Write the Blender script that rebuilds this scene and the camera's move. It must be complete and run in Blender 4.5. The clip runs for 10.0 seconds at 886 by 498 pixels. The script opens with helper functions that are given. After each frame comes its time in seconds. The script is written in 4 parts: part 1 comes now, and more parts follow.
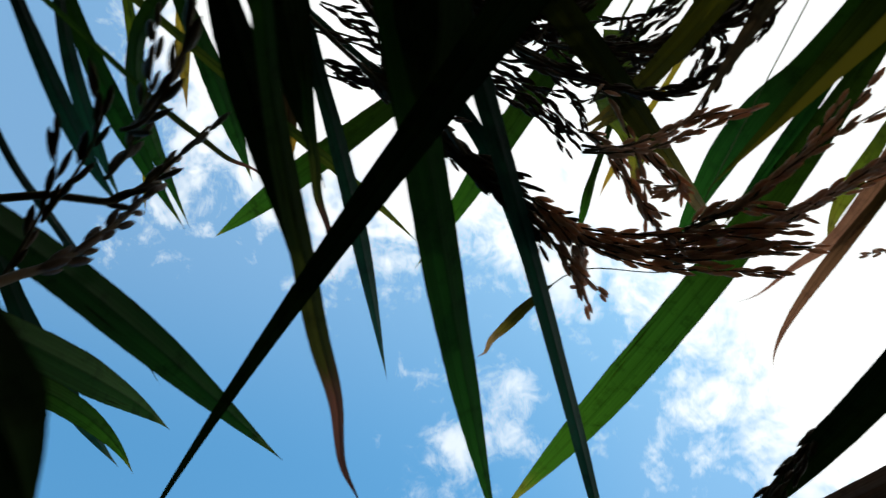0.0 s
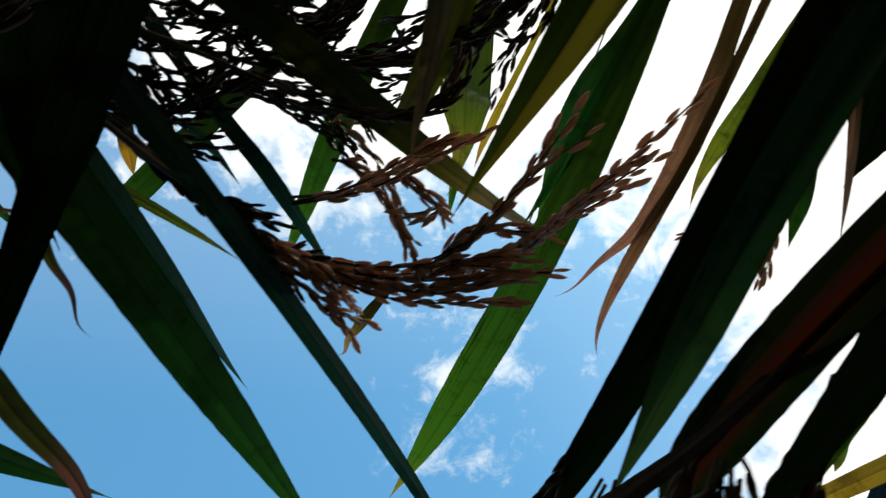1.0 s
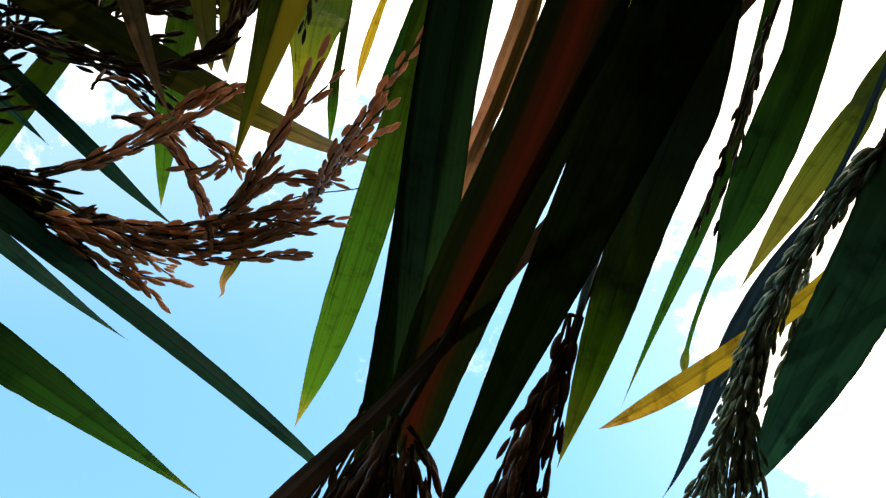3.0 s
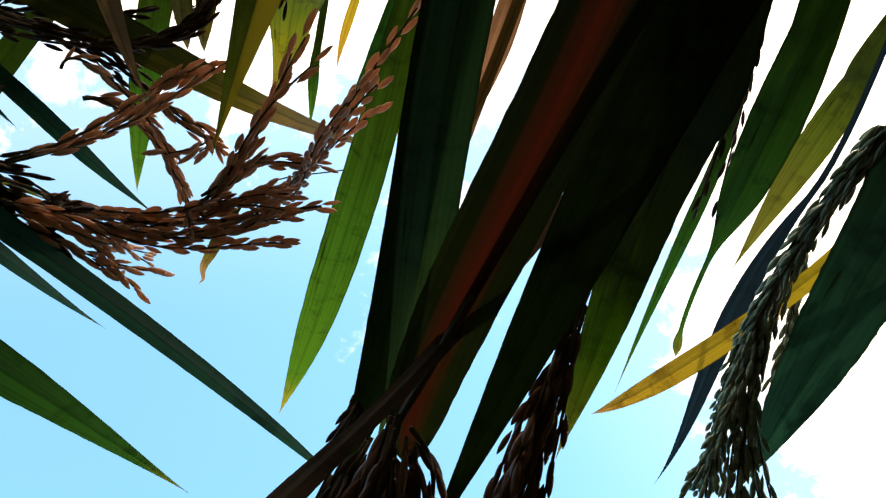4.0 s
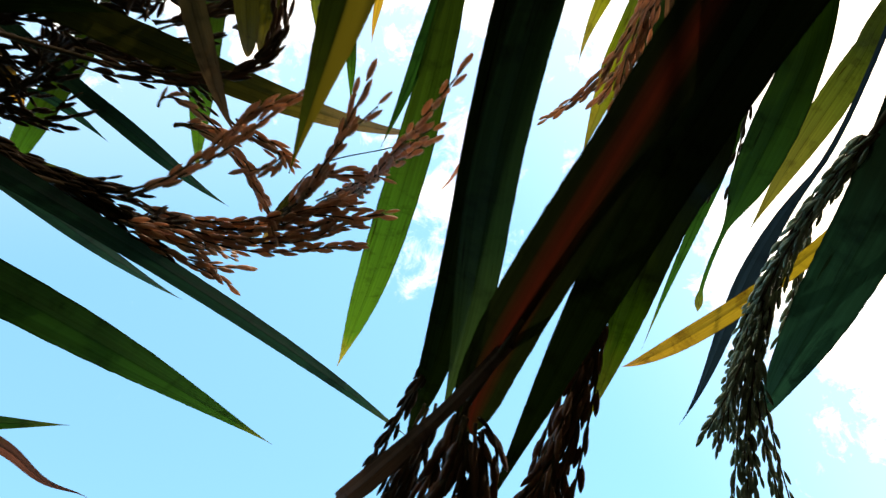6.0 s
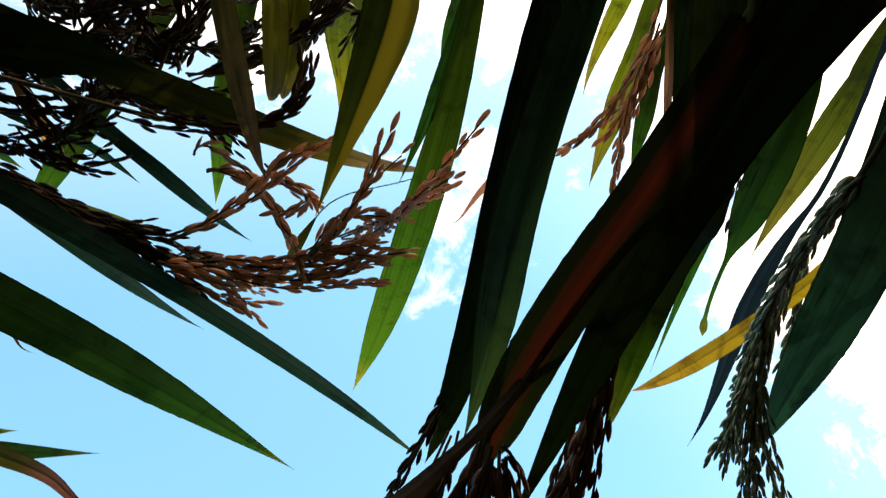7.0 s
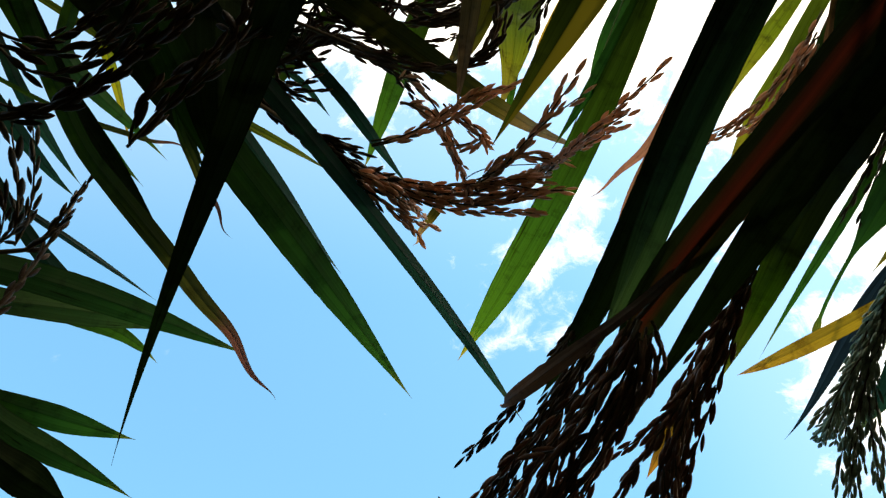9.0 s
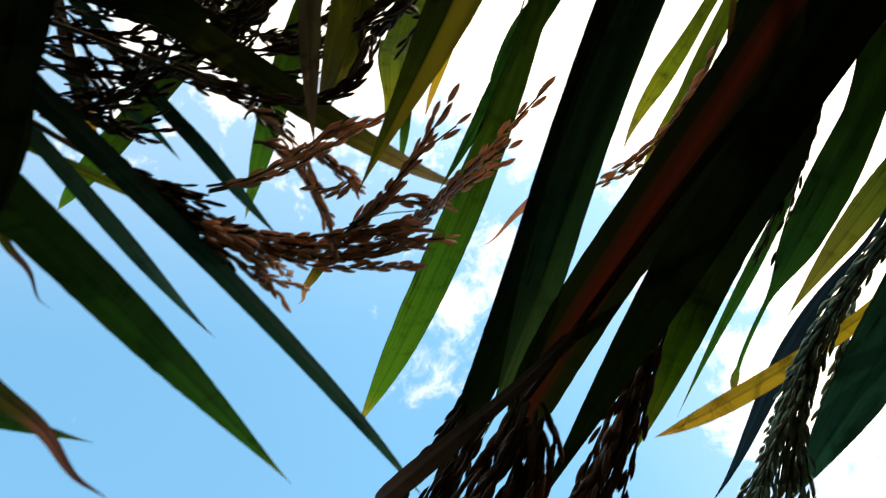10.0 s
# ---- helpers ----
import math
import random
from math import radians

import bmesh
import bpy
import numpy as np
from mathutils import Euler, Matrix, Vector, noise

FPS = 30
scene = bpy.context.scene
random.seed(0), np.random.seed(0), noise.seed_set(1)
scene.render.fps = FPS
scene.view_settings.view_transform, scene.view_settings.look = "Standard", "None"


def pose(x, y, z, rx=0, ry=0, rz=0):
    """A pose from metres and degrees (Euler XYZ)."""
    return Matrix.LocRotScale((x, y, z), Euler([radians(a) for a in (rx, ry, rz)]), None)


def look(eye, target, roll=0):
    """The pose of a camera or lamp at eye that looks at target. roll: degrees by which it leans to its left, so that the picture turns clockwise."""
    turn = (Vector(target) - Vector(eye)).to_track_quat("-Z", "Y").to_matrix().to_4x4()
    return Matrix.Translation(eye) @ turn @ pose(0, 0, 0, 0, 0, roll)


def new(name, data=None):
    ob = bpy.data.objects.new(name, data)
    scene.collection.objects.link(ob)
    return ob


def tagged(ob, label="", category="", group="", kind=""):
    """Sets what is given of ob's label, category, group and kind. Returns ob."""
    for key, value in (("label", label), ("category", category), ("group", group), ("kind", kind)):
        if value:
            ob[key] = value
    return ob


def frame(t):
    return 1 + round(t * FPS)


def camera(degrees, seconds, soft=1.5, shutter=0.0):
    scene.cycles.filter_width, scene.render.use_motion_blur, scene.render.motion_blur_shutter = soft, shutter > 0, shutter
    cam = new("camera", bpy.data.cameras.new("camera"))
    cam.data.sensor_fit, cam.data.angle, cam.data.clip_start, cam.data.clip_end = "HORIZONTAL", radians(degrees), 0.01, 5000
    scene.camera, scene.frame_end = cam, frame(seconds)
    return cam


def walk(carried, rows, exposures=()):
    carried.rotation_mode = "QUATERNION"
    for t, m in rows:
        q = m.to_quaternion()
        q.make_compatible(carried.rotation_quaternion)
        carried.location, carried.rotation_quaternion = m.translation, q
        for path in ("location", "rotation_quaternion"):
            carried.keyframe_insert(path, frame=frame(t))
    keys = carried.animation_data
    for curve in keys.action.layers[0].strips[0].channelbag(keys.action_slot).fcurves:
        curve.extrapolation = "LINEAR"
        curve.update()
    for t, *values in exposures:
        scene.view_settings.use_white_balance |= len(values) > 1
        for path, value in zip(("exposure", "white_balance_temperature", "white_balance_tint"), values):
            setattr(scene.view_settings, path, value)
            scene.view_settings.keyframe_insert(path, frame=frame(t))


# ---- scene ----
# Axes of the canopy: x to the right, y along the mean view, z upwards across it.
CANOPY = pose(0, 0, 0.46, 65)

cam = camera(61.50, 10.0, soft=1.3, shutter=0.35)
PATH = [
    (0, (-0.0756, 0.0168, -0.0486), (-0.1144, 0.9987, 0.1368), 9.34),
    (0.3, (-0.0625, 0.0190, -0.0356), (-0.0859, 1.0079, 0.1108), 7.10),
    (0.5, (-0.0509, 0.0204, -0.0311), (-0.0728, 1.0102, 0.1096), 6.67),
    (0.6, (-0.0442, 0.0221, -0.0300), (-0.0626, 1.0129, 0.1040), 6.13),
    (1, (-0.0190, 0.0194, -0.0149), (-0.0208, 1.0136, 0.0929), 3.64),
    (1.2, (-0.0091, 0.0153, -0.0107), (-0.0310, 1.0102, 0.0876), 3.04),
    (1.5, (-0.0017, 0.0086, -0.0064), (-0.0248, 1.0047, 0.0789), 2.05),
    (2, (0.0087, 0.0072, -0.0057), (-0.0059, 1.0055, 0.0506), 0.95),
    (2.5, (0.0233, 0.0164, -0.0032), (0.0478, 1.0159, 0.0156), -1.03),
    (3, (0.0251, 0.0215, -0.0036), (0.0686, 1.0204, -0.0212), -1.31),
    (4.5, (0.0215, 0.0315, -0.0010), (0.1044, 1.0269, -0.0490), -2.14),
    (5, (0.0235, 0.0315, 0.0013), (0.1132, 1.0266, -0.0397), -2.49),
    (5.5, (0.0240, 0.0250, 0.0104), (0.0979, 1.0178, -0.0838), -3.42),
    (6, (0.0174, 0.0009, 0.0173), (0.0403, 0.9911, -0.1199), -4.55),
    (6.2, (0.0155, -0.0034, 0.0235), (0.0324, 0.9867, -0.1160), -5.05),
    (7.3, (0.0118, -0.0143, 0.0259), (0.0361, 0.9833, -0.0388), -5.59),
    (7.5, (0.0053, -0.0157, 0.0286), (0.0352, 0.9838, 0.0189), -5.96),
    (8, (-0.0046, -0.0253, 0.0163), (-0.0377, 0.9740, -0.0008), -2.03),
    (8.2, (-0.0060, -0.0335, 0.0070), (-0.0665, 0.9646, -0.0056), 0.11),
    (8.5, (-0.0100, -0.0433, -0.0028), (-0.0971, 0.9525, -0.0312), 2.39),
    (9, (-0.0074, -0.0462, -0.0064), (-0.1038, 0.9474, -0.0650), 3.02),
    (9.5, (-0.0021, -0.0334, -0.0037), (-0.0561, 0.9635, -0.0620), 1.84),
    (10, (0.0053, -0.0072, -0.0045), (0.0124, 0.9927, 0.0057), 1.12),
]
EXPOSURES = [(0.0, -0.64, 6300, 6), (1.0, -0.57, 6550, 6), (1.8, -0.35, 6900, 7), (2.6, 0.35, 7950, 11), (4.5, 0.52, 8100, 16),
             (6.0, 0.51, 8350, 16), (7.5, 0.43, 8250, 15), (9.0, 0.24, 7900, 11), (10.0, 0.12, 7950, 11)]
walk(cam, [(t, CANOPY @ look(eye, target, roll)) for t, eye, target, roll in PATH], EXPOSURES)


def canopy(p):
    return CANOPY @ Vector(p)


# ---- sky and sun ----
SUN_WAY = (CANOPY.to_3x3() @ Vector((0.30, 0.80, 0.52))).normalized()
world = bpy.data.worlds.new("sky")
scene.world = world
world.use_nodes = True
wn, wl = world.node_tree.nodes, world.node_tree.links
wn.clear()


def wnode(kind, **values):
    n = wn.new(kind)
    for key, value in values.items():
        n.inputs[key].default_value = value
    return n


out = wn.new("ShaderNodeOutputWorld")
mix = wn.new("ShaderNodeMixShader")
blue = wnode("ShaderNodeBackground", Strength=0.34)
sky = wn.new("ShaderNodeTexSky")
sky.sky_type, sky.sun_disc = "NISHITA", False
sky.sun_elevation = math.asin(SUN_WAY.z)
sky.sun_rotation = math.atan2(SUN_WAY.x, SUN_WAY.y)
sky.air_density, sky.dust_density, sky.ozone_density = 1.0, 0.6, 1.6
white = wnode("ShaderNodeBackground", Color=(1.0, 0.985, 0.96, 1), Strength=1.9)
coord = wn.new("ShaderNodeTexCoord")


def wmath(op, *args):
    n = wn.new("ShaderNodeMath")
    n.operation = op
    for slot, v in zip(n.inputs, args):
        if isinstance(v, (int, float)):
            slot.default_value = v
        else:
            wl.new(v, slot)
    return n.outputs[0]


def along(axis):
    n = wn.new("ShaderNodeVectorMath")
    n.operation = "DOT_PRODUCT"
    n.inputs[1].default_value = CANOPY.to_3x3() @ Vector(axis)
    wl.new(coord.outputs["Generated"], n.inputs[0])
    return n.outputs["Value"]


def wnoise(scale, detail, rough, bend):
    n = wnode("ShaderNodeTexNoise", Scale=scale, Detail=detail, Roughness=rough, Distortion=bend)
    wl.new(coord.outputs["Generated"], n.inputs["Vector"])
    return n.outputs["Fac"]


def smooth(value, low, high):
    n = wn.new("ShaderNodeMapRange")
    n.interpolation_type = "SMOOTHSTEP"
    n.inputs["From Min"].default_value, n.inputs["From Max"].default_value = low, high
    wl.new(value, n.inputs["Value"])
    return n.outputs["Result"]


# Where a cloud stands: how far to the right and how far up, for one step along the mean view.
ahead = wmath("MAXIMUM", along((0, 1, 0)), 0.12)
right, up = wmath("DIVIDE", along((1, 0, 0)), ahead), wmath("DIVIDE", along((0, 0, 1)), ahead)
big, mid, fine = wnoise(4.5, 6.0, 0.6, 0.3), wnoise(13.0, 9.0, 0.66, 0.5), wnoise(34.0, 8.0, 0.7, 0.8)
# One white bank lies across the sun's side and runs down along the right; its edge frays.
over = wmath("SUBTRACT", up, 0.15)
beside = wmath("MULTIPLY", wmath("SUBTRACT", wmath("ADD", right, wmath("MULTIPLY", up, 0.64)), 0.30), 0.85)
over = wmath("MINIMUM", over, wmath("ADD", wmath("MULTIPLY_ADD", up, 0.34, 0.42), right))
bank = wmath("SMOOTH_MAX", over, beside, 0.05)
fray = wmath("ADD", wmath("MULTIPLY_ADD", big, 0.34, -0.17), wmath("MULTIPLY_ADD", mid, 0.42, -0.21))
fray = wmath("ADD", fray, wmath("MULTIPLY_ADD", fine, 0.16, -0.08))
bank = smooth(wmath("ADD", bank, fray), -0.04, 0.14)


def puff(x, z, wide, high, much):
    """A loose heap of small clouds."""
    dx, dz = wmath("DIVIDE", wmath("SUBTRACT", right, x), wide), wmath("DIVIDE", wmath("SUBTRACT", up, z), high)
    far = wmath("ADD", wmath("MULTIPLY", dx, dx), wmath("MULTIPLY", dz, dz))
    return wmath("MULTIPLY", wmath("EXPONENT", wmath("MULTIPLY", far, -1.0)), much)


heap = puff(0.05, -0.07, 0.13, 0.14, 0.30)
for place in ((-0.030, 0.035, 0.040, 0.045, 0.20), (0.105, -0.050, 0.035, 0.025, 0.20), (0.208, -0.036, 0.032, 0.028, 0.30),
              (0.022, -0.068, 0.035, 0.030, 0.22), (-0.035, -0.180, 0.040, 0.045, 0.20), (0.075, 0.020, 0.050, 0.040, 0.16),
              (0.560, -0.400, 0.090, 0.120, 0.30), (0.44, -0.075, 0.07, 0.05, 0.2)):
    heap = wmath("ADD", heap, puff(*place))
heap = wmath("ADD", heap, wmath("ADD", wmath("MULTIPLY_ADD", mid, 0.9, -0.45), wmath("MULTIPLY_ADD", fine, 0.6, -0.30)))
heap = wmath("MULTIPLY", smooth(heap, 0.19, 0.60), 0.7)
veil = wmath("MULTIPLY", smooth(wmath("SMOOTH_MAX", wmath("SUBTRACT", up, 0.15), beside, 0.1), -0.30, 0.06), 0.10)
cover = wmath("MAXIMUM", wmath("MAXIMUM", bank, heap), veil)
tint = wn.new("ShaderNodeMix")
tint.data_type, tint.blend_type = "RGBA", "MULTIPLY"
tint.inputs[0].default_value, tint.inputs[7].default_value = 1.0, (0.52, 0.965, 0.99, 1)
wl.new(sky.outputs["Color"], tint.inputs[6])
wl.new(tint.outputs[2], blue.inputs["Color"])
wl.new(cover, mix.inputs["Fac"])
wl.new(blue.outputs["Background"], mix.inputs[1])
wl.new(white.outputs["Background"], mix.inputs[2])
wl.new(mix.outputs["Shader"], out.inputs["Surface"])

sun = new("sun", bpy.data.lights.new("sun", "SUN"))
sun.data.energy, sun.data.angle, sun.data.color = 2.4, radians(0.6), (1.0, 0.95, 0.86)
sun.matrix_world = look(SUN_WAY * 50, (0, 0, 0))


# ---- materials ----
def material(name):
    m = bpy.data.materials.new(name)
    m.use_nodes = True
    m.node_tree.nodes.clear()
    return m


def nd(m, kind, **values):
    n = m.node_tree.nodes.new(kind)
    for key, value in values.items():
        n.inputs[key].default_value = value
    return n


def wire(m, a, b):
    m.node_tree.links.new(a, b)


def ramp_node(m, fac, stops):
    n = nd(m, "ShaderNodeValToRGB")
    el = n.color_ramp.elements
    while len(el) < len(stops):
        el.new(0.5)
    for e, (at, c) in zip(el, stops):
        e.position, e.color = at, (*c, 1)
    wire(m, fac, n.inputs["Fac"])
    return n.outputs["Color"]


def mixed(m, kind, fac, a, b):
    n = nd(m, "ShaderNodeMix")
    n.data_type, n.blend_type = "RGBA", kind
    for slot, v in ((n.inputs[0], fac), (n.inputs[6], a), (n.inputs[7], b)):
        if isinstance(v, (float, tuple)):
            slot.default_value = v if isinstance(v, float) else (*v, 1)
        else:
            wire(m, v, slot)
    return n.outputs[2]


def leaf_material(name, blade, passing, share=0.5, rough=0.75, vein=0.34, spots=0.5, gloss=0.02, rib=1.0, band=None, margin=None):
    """A grass blade: colour stops along its length, for what it throws back and for what shines through; band: a coloured strip down its middle; margin: the colours of one half."""
    m = material(name)
    uv = nd(m, "ShaderNodeUVMap")
    split = nd(m, "ShaderNodeSeparateXYZ")
    wire(m, uv.outputs["UV"], split.inputs[0])
    info = nd(m, "ShaderNodeObjectInfo")
    # The dry tip starts unevenly.
    wob = nd(m, "ShaderNodeTexNoise", Scale=9.0, Detail=4.0)
    wire(m, uv.outputs["UV"], wob.inputs["Vector"])
    shift = nd(m, "ShaderNodeMath", )
    shift.operation = "MULTIPLY_ADD"
    wire(m, wob.outputs["Fac"], shift.inputs[0])
    shift.inputs[1].default_value = 0.22
    add = nd(m, "ShaderNodeMath")
    add.operation = "ADD"
    add.inputs[1].default_value = -0.11
    wire(m, split.outputs["Y"], add.inputs[0])
    wire(m, add.outputs[0], shift.inputs[2])
    col, thru = ramp_node(m, shift.outputs[0], blade), ramp_node(m, shift.outputs[0], passing)
    # Veins run along the blade.
    stretch = nd(m, "ShaderNodeMapping")
    stretch.inputs["Scale"].default_value = (24, 1.0, 1)
    wire(m, uv.outputs["UV"], stretch.inputs["Vector"])
    veins = nd(m, "ShaderNodeTexNoise", Scale=1.0, Detail=3.0, Roughness=0.6)
    wire(m, stretch.outputs[0], veins.inputs["Vector"])
    dark = ramp_node(m, veins.outputs["Fac"], [(0.35, (1 - vein,) * 3), (0.62, (1, 1, 1))])
    patch = nd(m, "ShaderNodeTexNoise", Scale=95.0, Detail=5.0, Roughness=0.7)
    geo = nd(m, "ShaderNodeTexCoord")
    wire(m, geo.outputs["Object"], patch.inputs["Vector"])
    stain = ramp_node(m, patch.outputs["Fac"], [(0.30, (1 - spots, 1 - spots * 1.1, 1 - spots)), (0.48, (1, 1, 1))])
    tone = ramp_node(m, info.outputs["Random"], [(0.0, (0.72, 0.80, 0.75)), (1.0, (1.15, 1.10, 0.95))])
    # The midrib and the rolled margins block the light; rust streaks follow the veins.
    cut = nd(m, "ShaderNodeMath")
    cut.operation = "PINGPONG"
    cut.inputs[1].default_value = 0.5
    wire(m, split.outputs["X"], cut.inputs[0])
    ribs = ramp_node(m, cut.outputs[0], [(0.0, (0.5, 0.45, 0.4)), (0.035, (1, 1, 1)), (0.45, (1, 1, 1)), (0.475, (0.55, 0.6, 0.5)), (0.5, (0.6, 0.6, 0.5))])
    long = nd(m, "ShaderNodeMapping")
    long.inputs["Scale"].default_value = (15, 4.5, 1)
    wire(m, uv.outputs["UV"], long.inputs["Vector"])
    wire(m, info.outputs["Random"], long.inputs["Location"])
    rust = nd(m, "ShaderNodeTexNoise", Scale=1.0, Detail=2.0, Roughness=0.5)
    wire(m, long.outputs[0], rust.inputs["Vector"])
    streak = ramp_node(m, rust.outputs["Fac"], [(0.66, (1, 1, 1)), (0.72, (0.5, 0.32, 0.22))])
    for k, much in ((dark, 1.0), (stain, 1.0), (tone, 1.0), (ribs, rib), (streak, 1.0)):
        col, thru = mixed(m, "MULTIPLY", much, col, k), mixed(m, "MULTIPLY", much, thru, k)
    if band:
        frayed = nd(m, "ShaderNodeMath")
        frayed.operation = "MULTIPLY_ADD"
        frayed.inputs[1].default_value = 0.16
        wire(m, veins.outputs["Fac"], frayed.inputs[0])
        wire(m, cut.outputs[0], frayed.inputs[2])
        strip = ramp_node(m, frayed.outputs[0], [(0.24, (0, 0, 0)), (0.44, (1, 1, 1))])
        col, thru = mixed(m, "MIX", strip, col, band[0]), mixed(m, "MIX", strip, thru, band[1])
    if margin:
        half = ramp_node(m, split.outputs["X"], [(0.30, (1, 1, 1)), (0.46, (0, 0, 0))])
        col, thru = mixed(m, "MIX", half, col, margin[0]), mixed(m, "MIX", half, thru, margin[1])
    bump = nd(m, "ShaderNodeBump", Strength=0.35, Distance=0.0004)
    wire(m, veins.outputs["Fac"], bump.inputs["Height"])
    face = nd(m, "ShaderNodeBsdfPrincipled", Roughness=rough)
    face.inputs["Specular IOR Level"].default_value = gloss
    glow = nd(m, "ShaderNodeBsdfTranslucent")
    wire(m, col, face.inputs["Base Color"])
    wire(m, thru, glow.inputs["Color"])
    wire(m, bump.outputs[0], face.inputs["Normal"])
    both = nd(m, "ShaderNodeMixShader", Fac=share)
    wire(m, face.outputs[0], both.inputs[1])
    wire(m, glow.outputs[0], both.inputs[2])
    o = nd(m, "ShaderNodeOutputMaterial")
    wire(m, both.outputs[0], o.inputs["Surface"])
    return m


# GREEN, DEEP and LIME: shade from other leaves is put into the first stops.
GREEN = leaf_material("green_blade", [(0.0, (0.030, 0.065, 0.018)), (0.85, (0.042, 0.080, 0.018)), (1.0, (0.20, 0.17, 0.05))],
                      [(0.0, (0.009, 0.018, 0.002)), (0.3, (0.014, 0.036, 0.003)), (0.52, (0.024, 0.090, 0.008)), (0.88, (0.050, 0.160, 0.011)), (1.0, (0.36, 0.30, 0.04))])
DEEP = leaf_material("deep_green_blade", [(0.0, (0.018, 0.042, 0.012)), (0.85, (0.028, 0.062, 0.015)), (1.0, (0.14, 0.14, 0.04))],
                     [(0.0, (0.006, 0.018, 0.0015)), (0.4, (0.010, 0.050, 0.008)), (0.85, (0.024, 0.108, 0.014)), (1.0, (0.22, 0.22, 0.03))])
# The sky's bluish sheen is put into the next two blade colours.
TEAL = leaf_material("sky_sheen_dark_blade", [(0.0, (0.010, 0.020, 0.013)), (0.4, (0.012, 0.030, 0.020)), (0.85, (0.018, 0.058, 0.042)), (1.0, (0.10, 0.11, 0.05))],
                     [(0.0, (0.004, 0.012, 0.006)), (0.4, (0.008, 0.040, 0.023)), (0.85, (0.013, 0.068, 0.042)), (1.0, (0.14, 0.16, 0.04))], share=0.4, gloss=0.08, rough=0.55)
SHEEN_BLUE = leaf_material("sky_sheen_blade", [(0.0, (0.012, 0.022, 0.036)), (0.9, (0.014, 0.028, 0.045)), (1.0, (0.03, 0.05, 0.06))],
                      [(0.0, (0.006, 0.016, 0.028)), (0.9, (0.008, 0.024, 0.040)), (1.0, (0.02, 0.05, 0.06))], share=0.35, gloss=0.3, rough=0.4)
PALE = leaf_material("pale_olive_blade", [(0.0, (0.035, 0.045, 0.014)), (0.6, (0.06, 0.075, 0.02)), (1.0, (0.12, 0.10, 0.03))],
                     [(0.0, (0.040, 0.055, 0.006)), (0.5, (0.115, 0.135, 0.014)), (1.0, (0.24, 0.20, 0.03))])
LIME = leaf_material("yellowing_blade", [(0.0, (0.040, 0.066, 0.014)), (0.6, (0.10, 0.10, 0.02)), (1.0, (0.20, 0.15, 0.04))],
                     [(0.0, (0.070, 0.095, 0.005)), (0.35, (0.21, 0.25, 0.010)), (0.65, (0.42, 0.36, 0.016)), (1.0, (0.50, 0.31, 0.05))], spots=0.55)
GOLD = leaf_material("yellow_blade", [(0.0, (0.18, 0.14, 0.03)), (0.75, (0.26, 0.17, 0.035)), (1.0, (0.28, 0.14, 0.07))],
                     [(0.0, (0.36, 0.26, 0.02)), (0.75, (0.45, 0.28, 0.03)), (1.0, (0.42, 0.19, 0.09))], spots=0.6)
STRAW = leaf_material("dry_blade", [(0.0, (0.05, 0.04, 0.015)), (0.4, (0.15, 0.085, 0.04)), (1.0, (0.24, 0.12, 0.08))],
                      [(0.0, (0.045, 0.026, 0.007)), (0.4, (0.24, 0.115, 0.065)), (1.0, (0.32, 0.15, 0.11))], spots=0.4)
TAN = leaf_material("half_dry_blade", [(0.0, (0.016, 0.018, 0.008)), (0.45, (0.03, 0.028, 0.010)), (0.75, (0.24, 0.15, 0.08)), (1.0, (0.30, 0.17, 0.11))],
                    [(0.0, (0.008, 0.010, 0.002)), (0.42, (0.035, 0.032, 0.005)), (0.56, (0.16, 0.115, 0.016)), (0.74, (0.42, 0.24, 0.10)), (1.0, (0.50, 0.27, 0.16))], spots=0.4)
RUST = leaf_material("withered_tip_blade", [(0.0, (0.018, 0.038, 0.012)), (0.62, (0.045, 0.045, 0.018)), (0.72, (0.15, 0.065, 0.045)), (1.0, (0.17, 0.065, 0.055))],
                     [(0.0, (0.02, 0.05, 0.006)), (0.62, (0.07, 0.065, 0.012)), (0.72, (0.22, 0.08, 0.055)), (1.0, (0.22, 0.08, 0.065))])
# Canopy shade is put into this near-black blade colour and into STRIPE's ground.
SHADED_SHEATH = leaf_material("shaded_sheath_blade", [(0.0, (0.012, 0.017, 0.009)), (0.8, (0.015, 0.028, 0.010)), (1.0, (0.025, 0.042, 0.013))],
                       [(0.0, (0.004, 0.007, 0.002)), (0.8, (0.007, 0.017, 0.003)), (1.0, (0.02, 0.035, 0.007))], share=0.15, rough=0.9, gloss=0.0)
STRIPE = leaf_material("brown_striped_sheath", [(0.0, (0.010, 0.013, 0.008)), (1.0, (0.012, 0.020, 0.008))],
                       [(0.0, (0.004, 0.006, 0.002)), (1.0, (0.010, 0.018, 0.004))], share=0.4, rough=0.9, gloss=0.0, rib=0.1, spots=0.3,
                       band=((0.060, 0.014, 0.007), (0.044, 0.008, 0.0035)))
OLIVE = leaf_material("grey_brown_blade", [(0.0, (0.020, 0.022, 0.010)), (0.45, (0.055, 0.048, 0.034)), (1.0, (0.12, 0.085, 0.065))],
                      [(0.0, (0.012, 0.014, 0.003)), (0.45, (0.030, 0.025, 0.012)), (1.0, (0.10, 0.060, 0.035))])
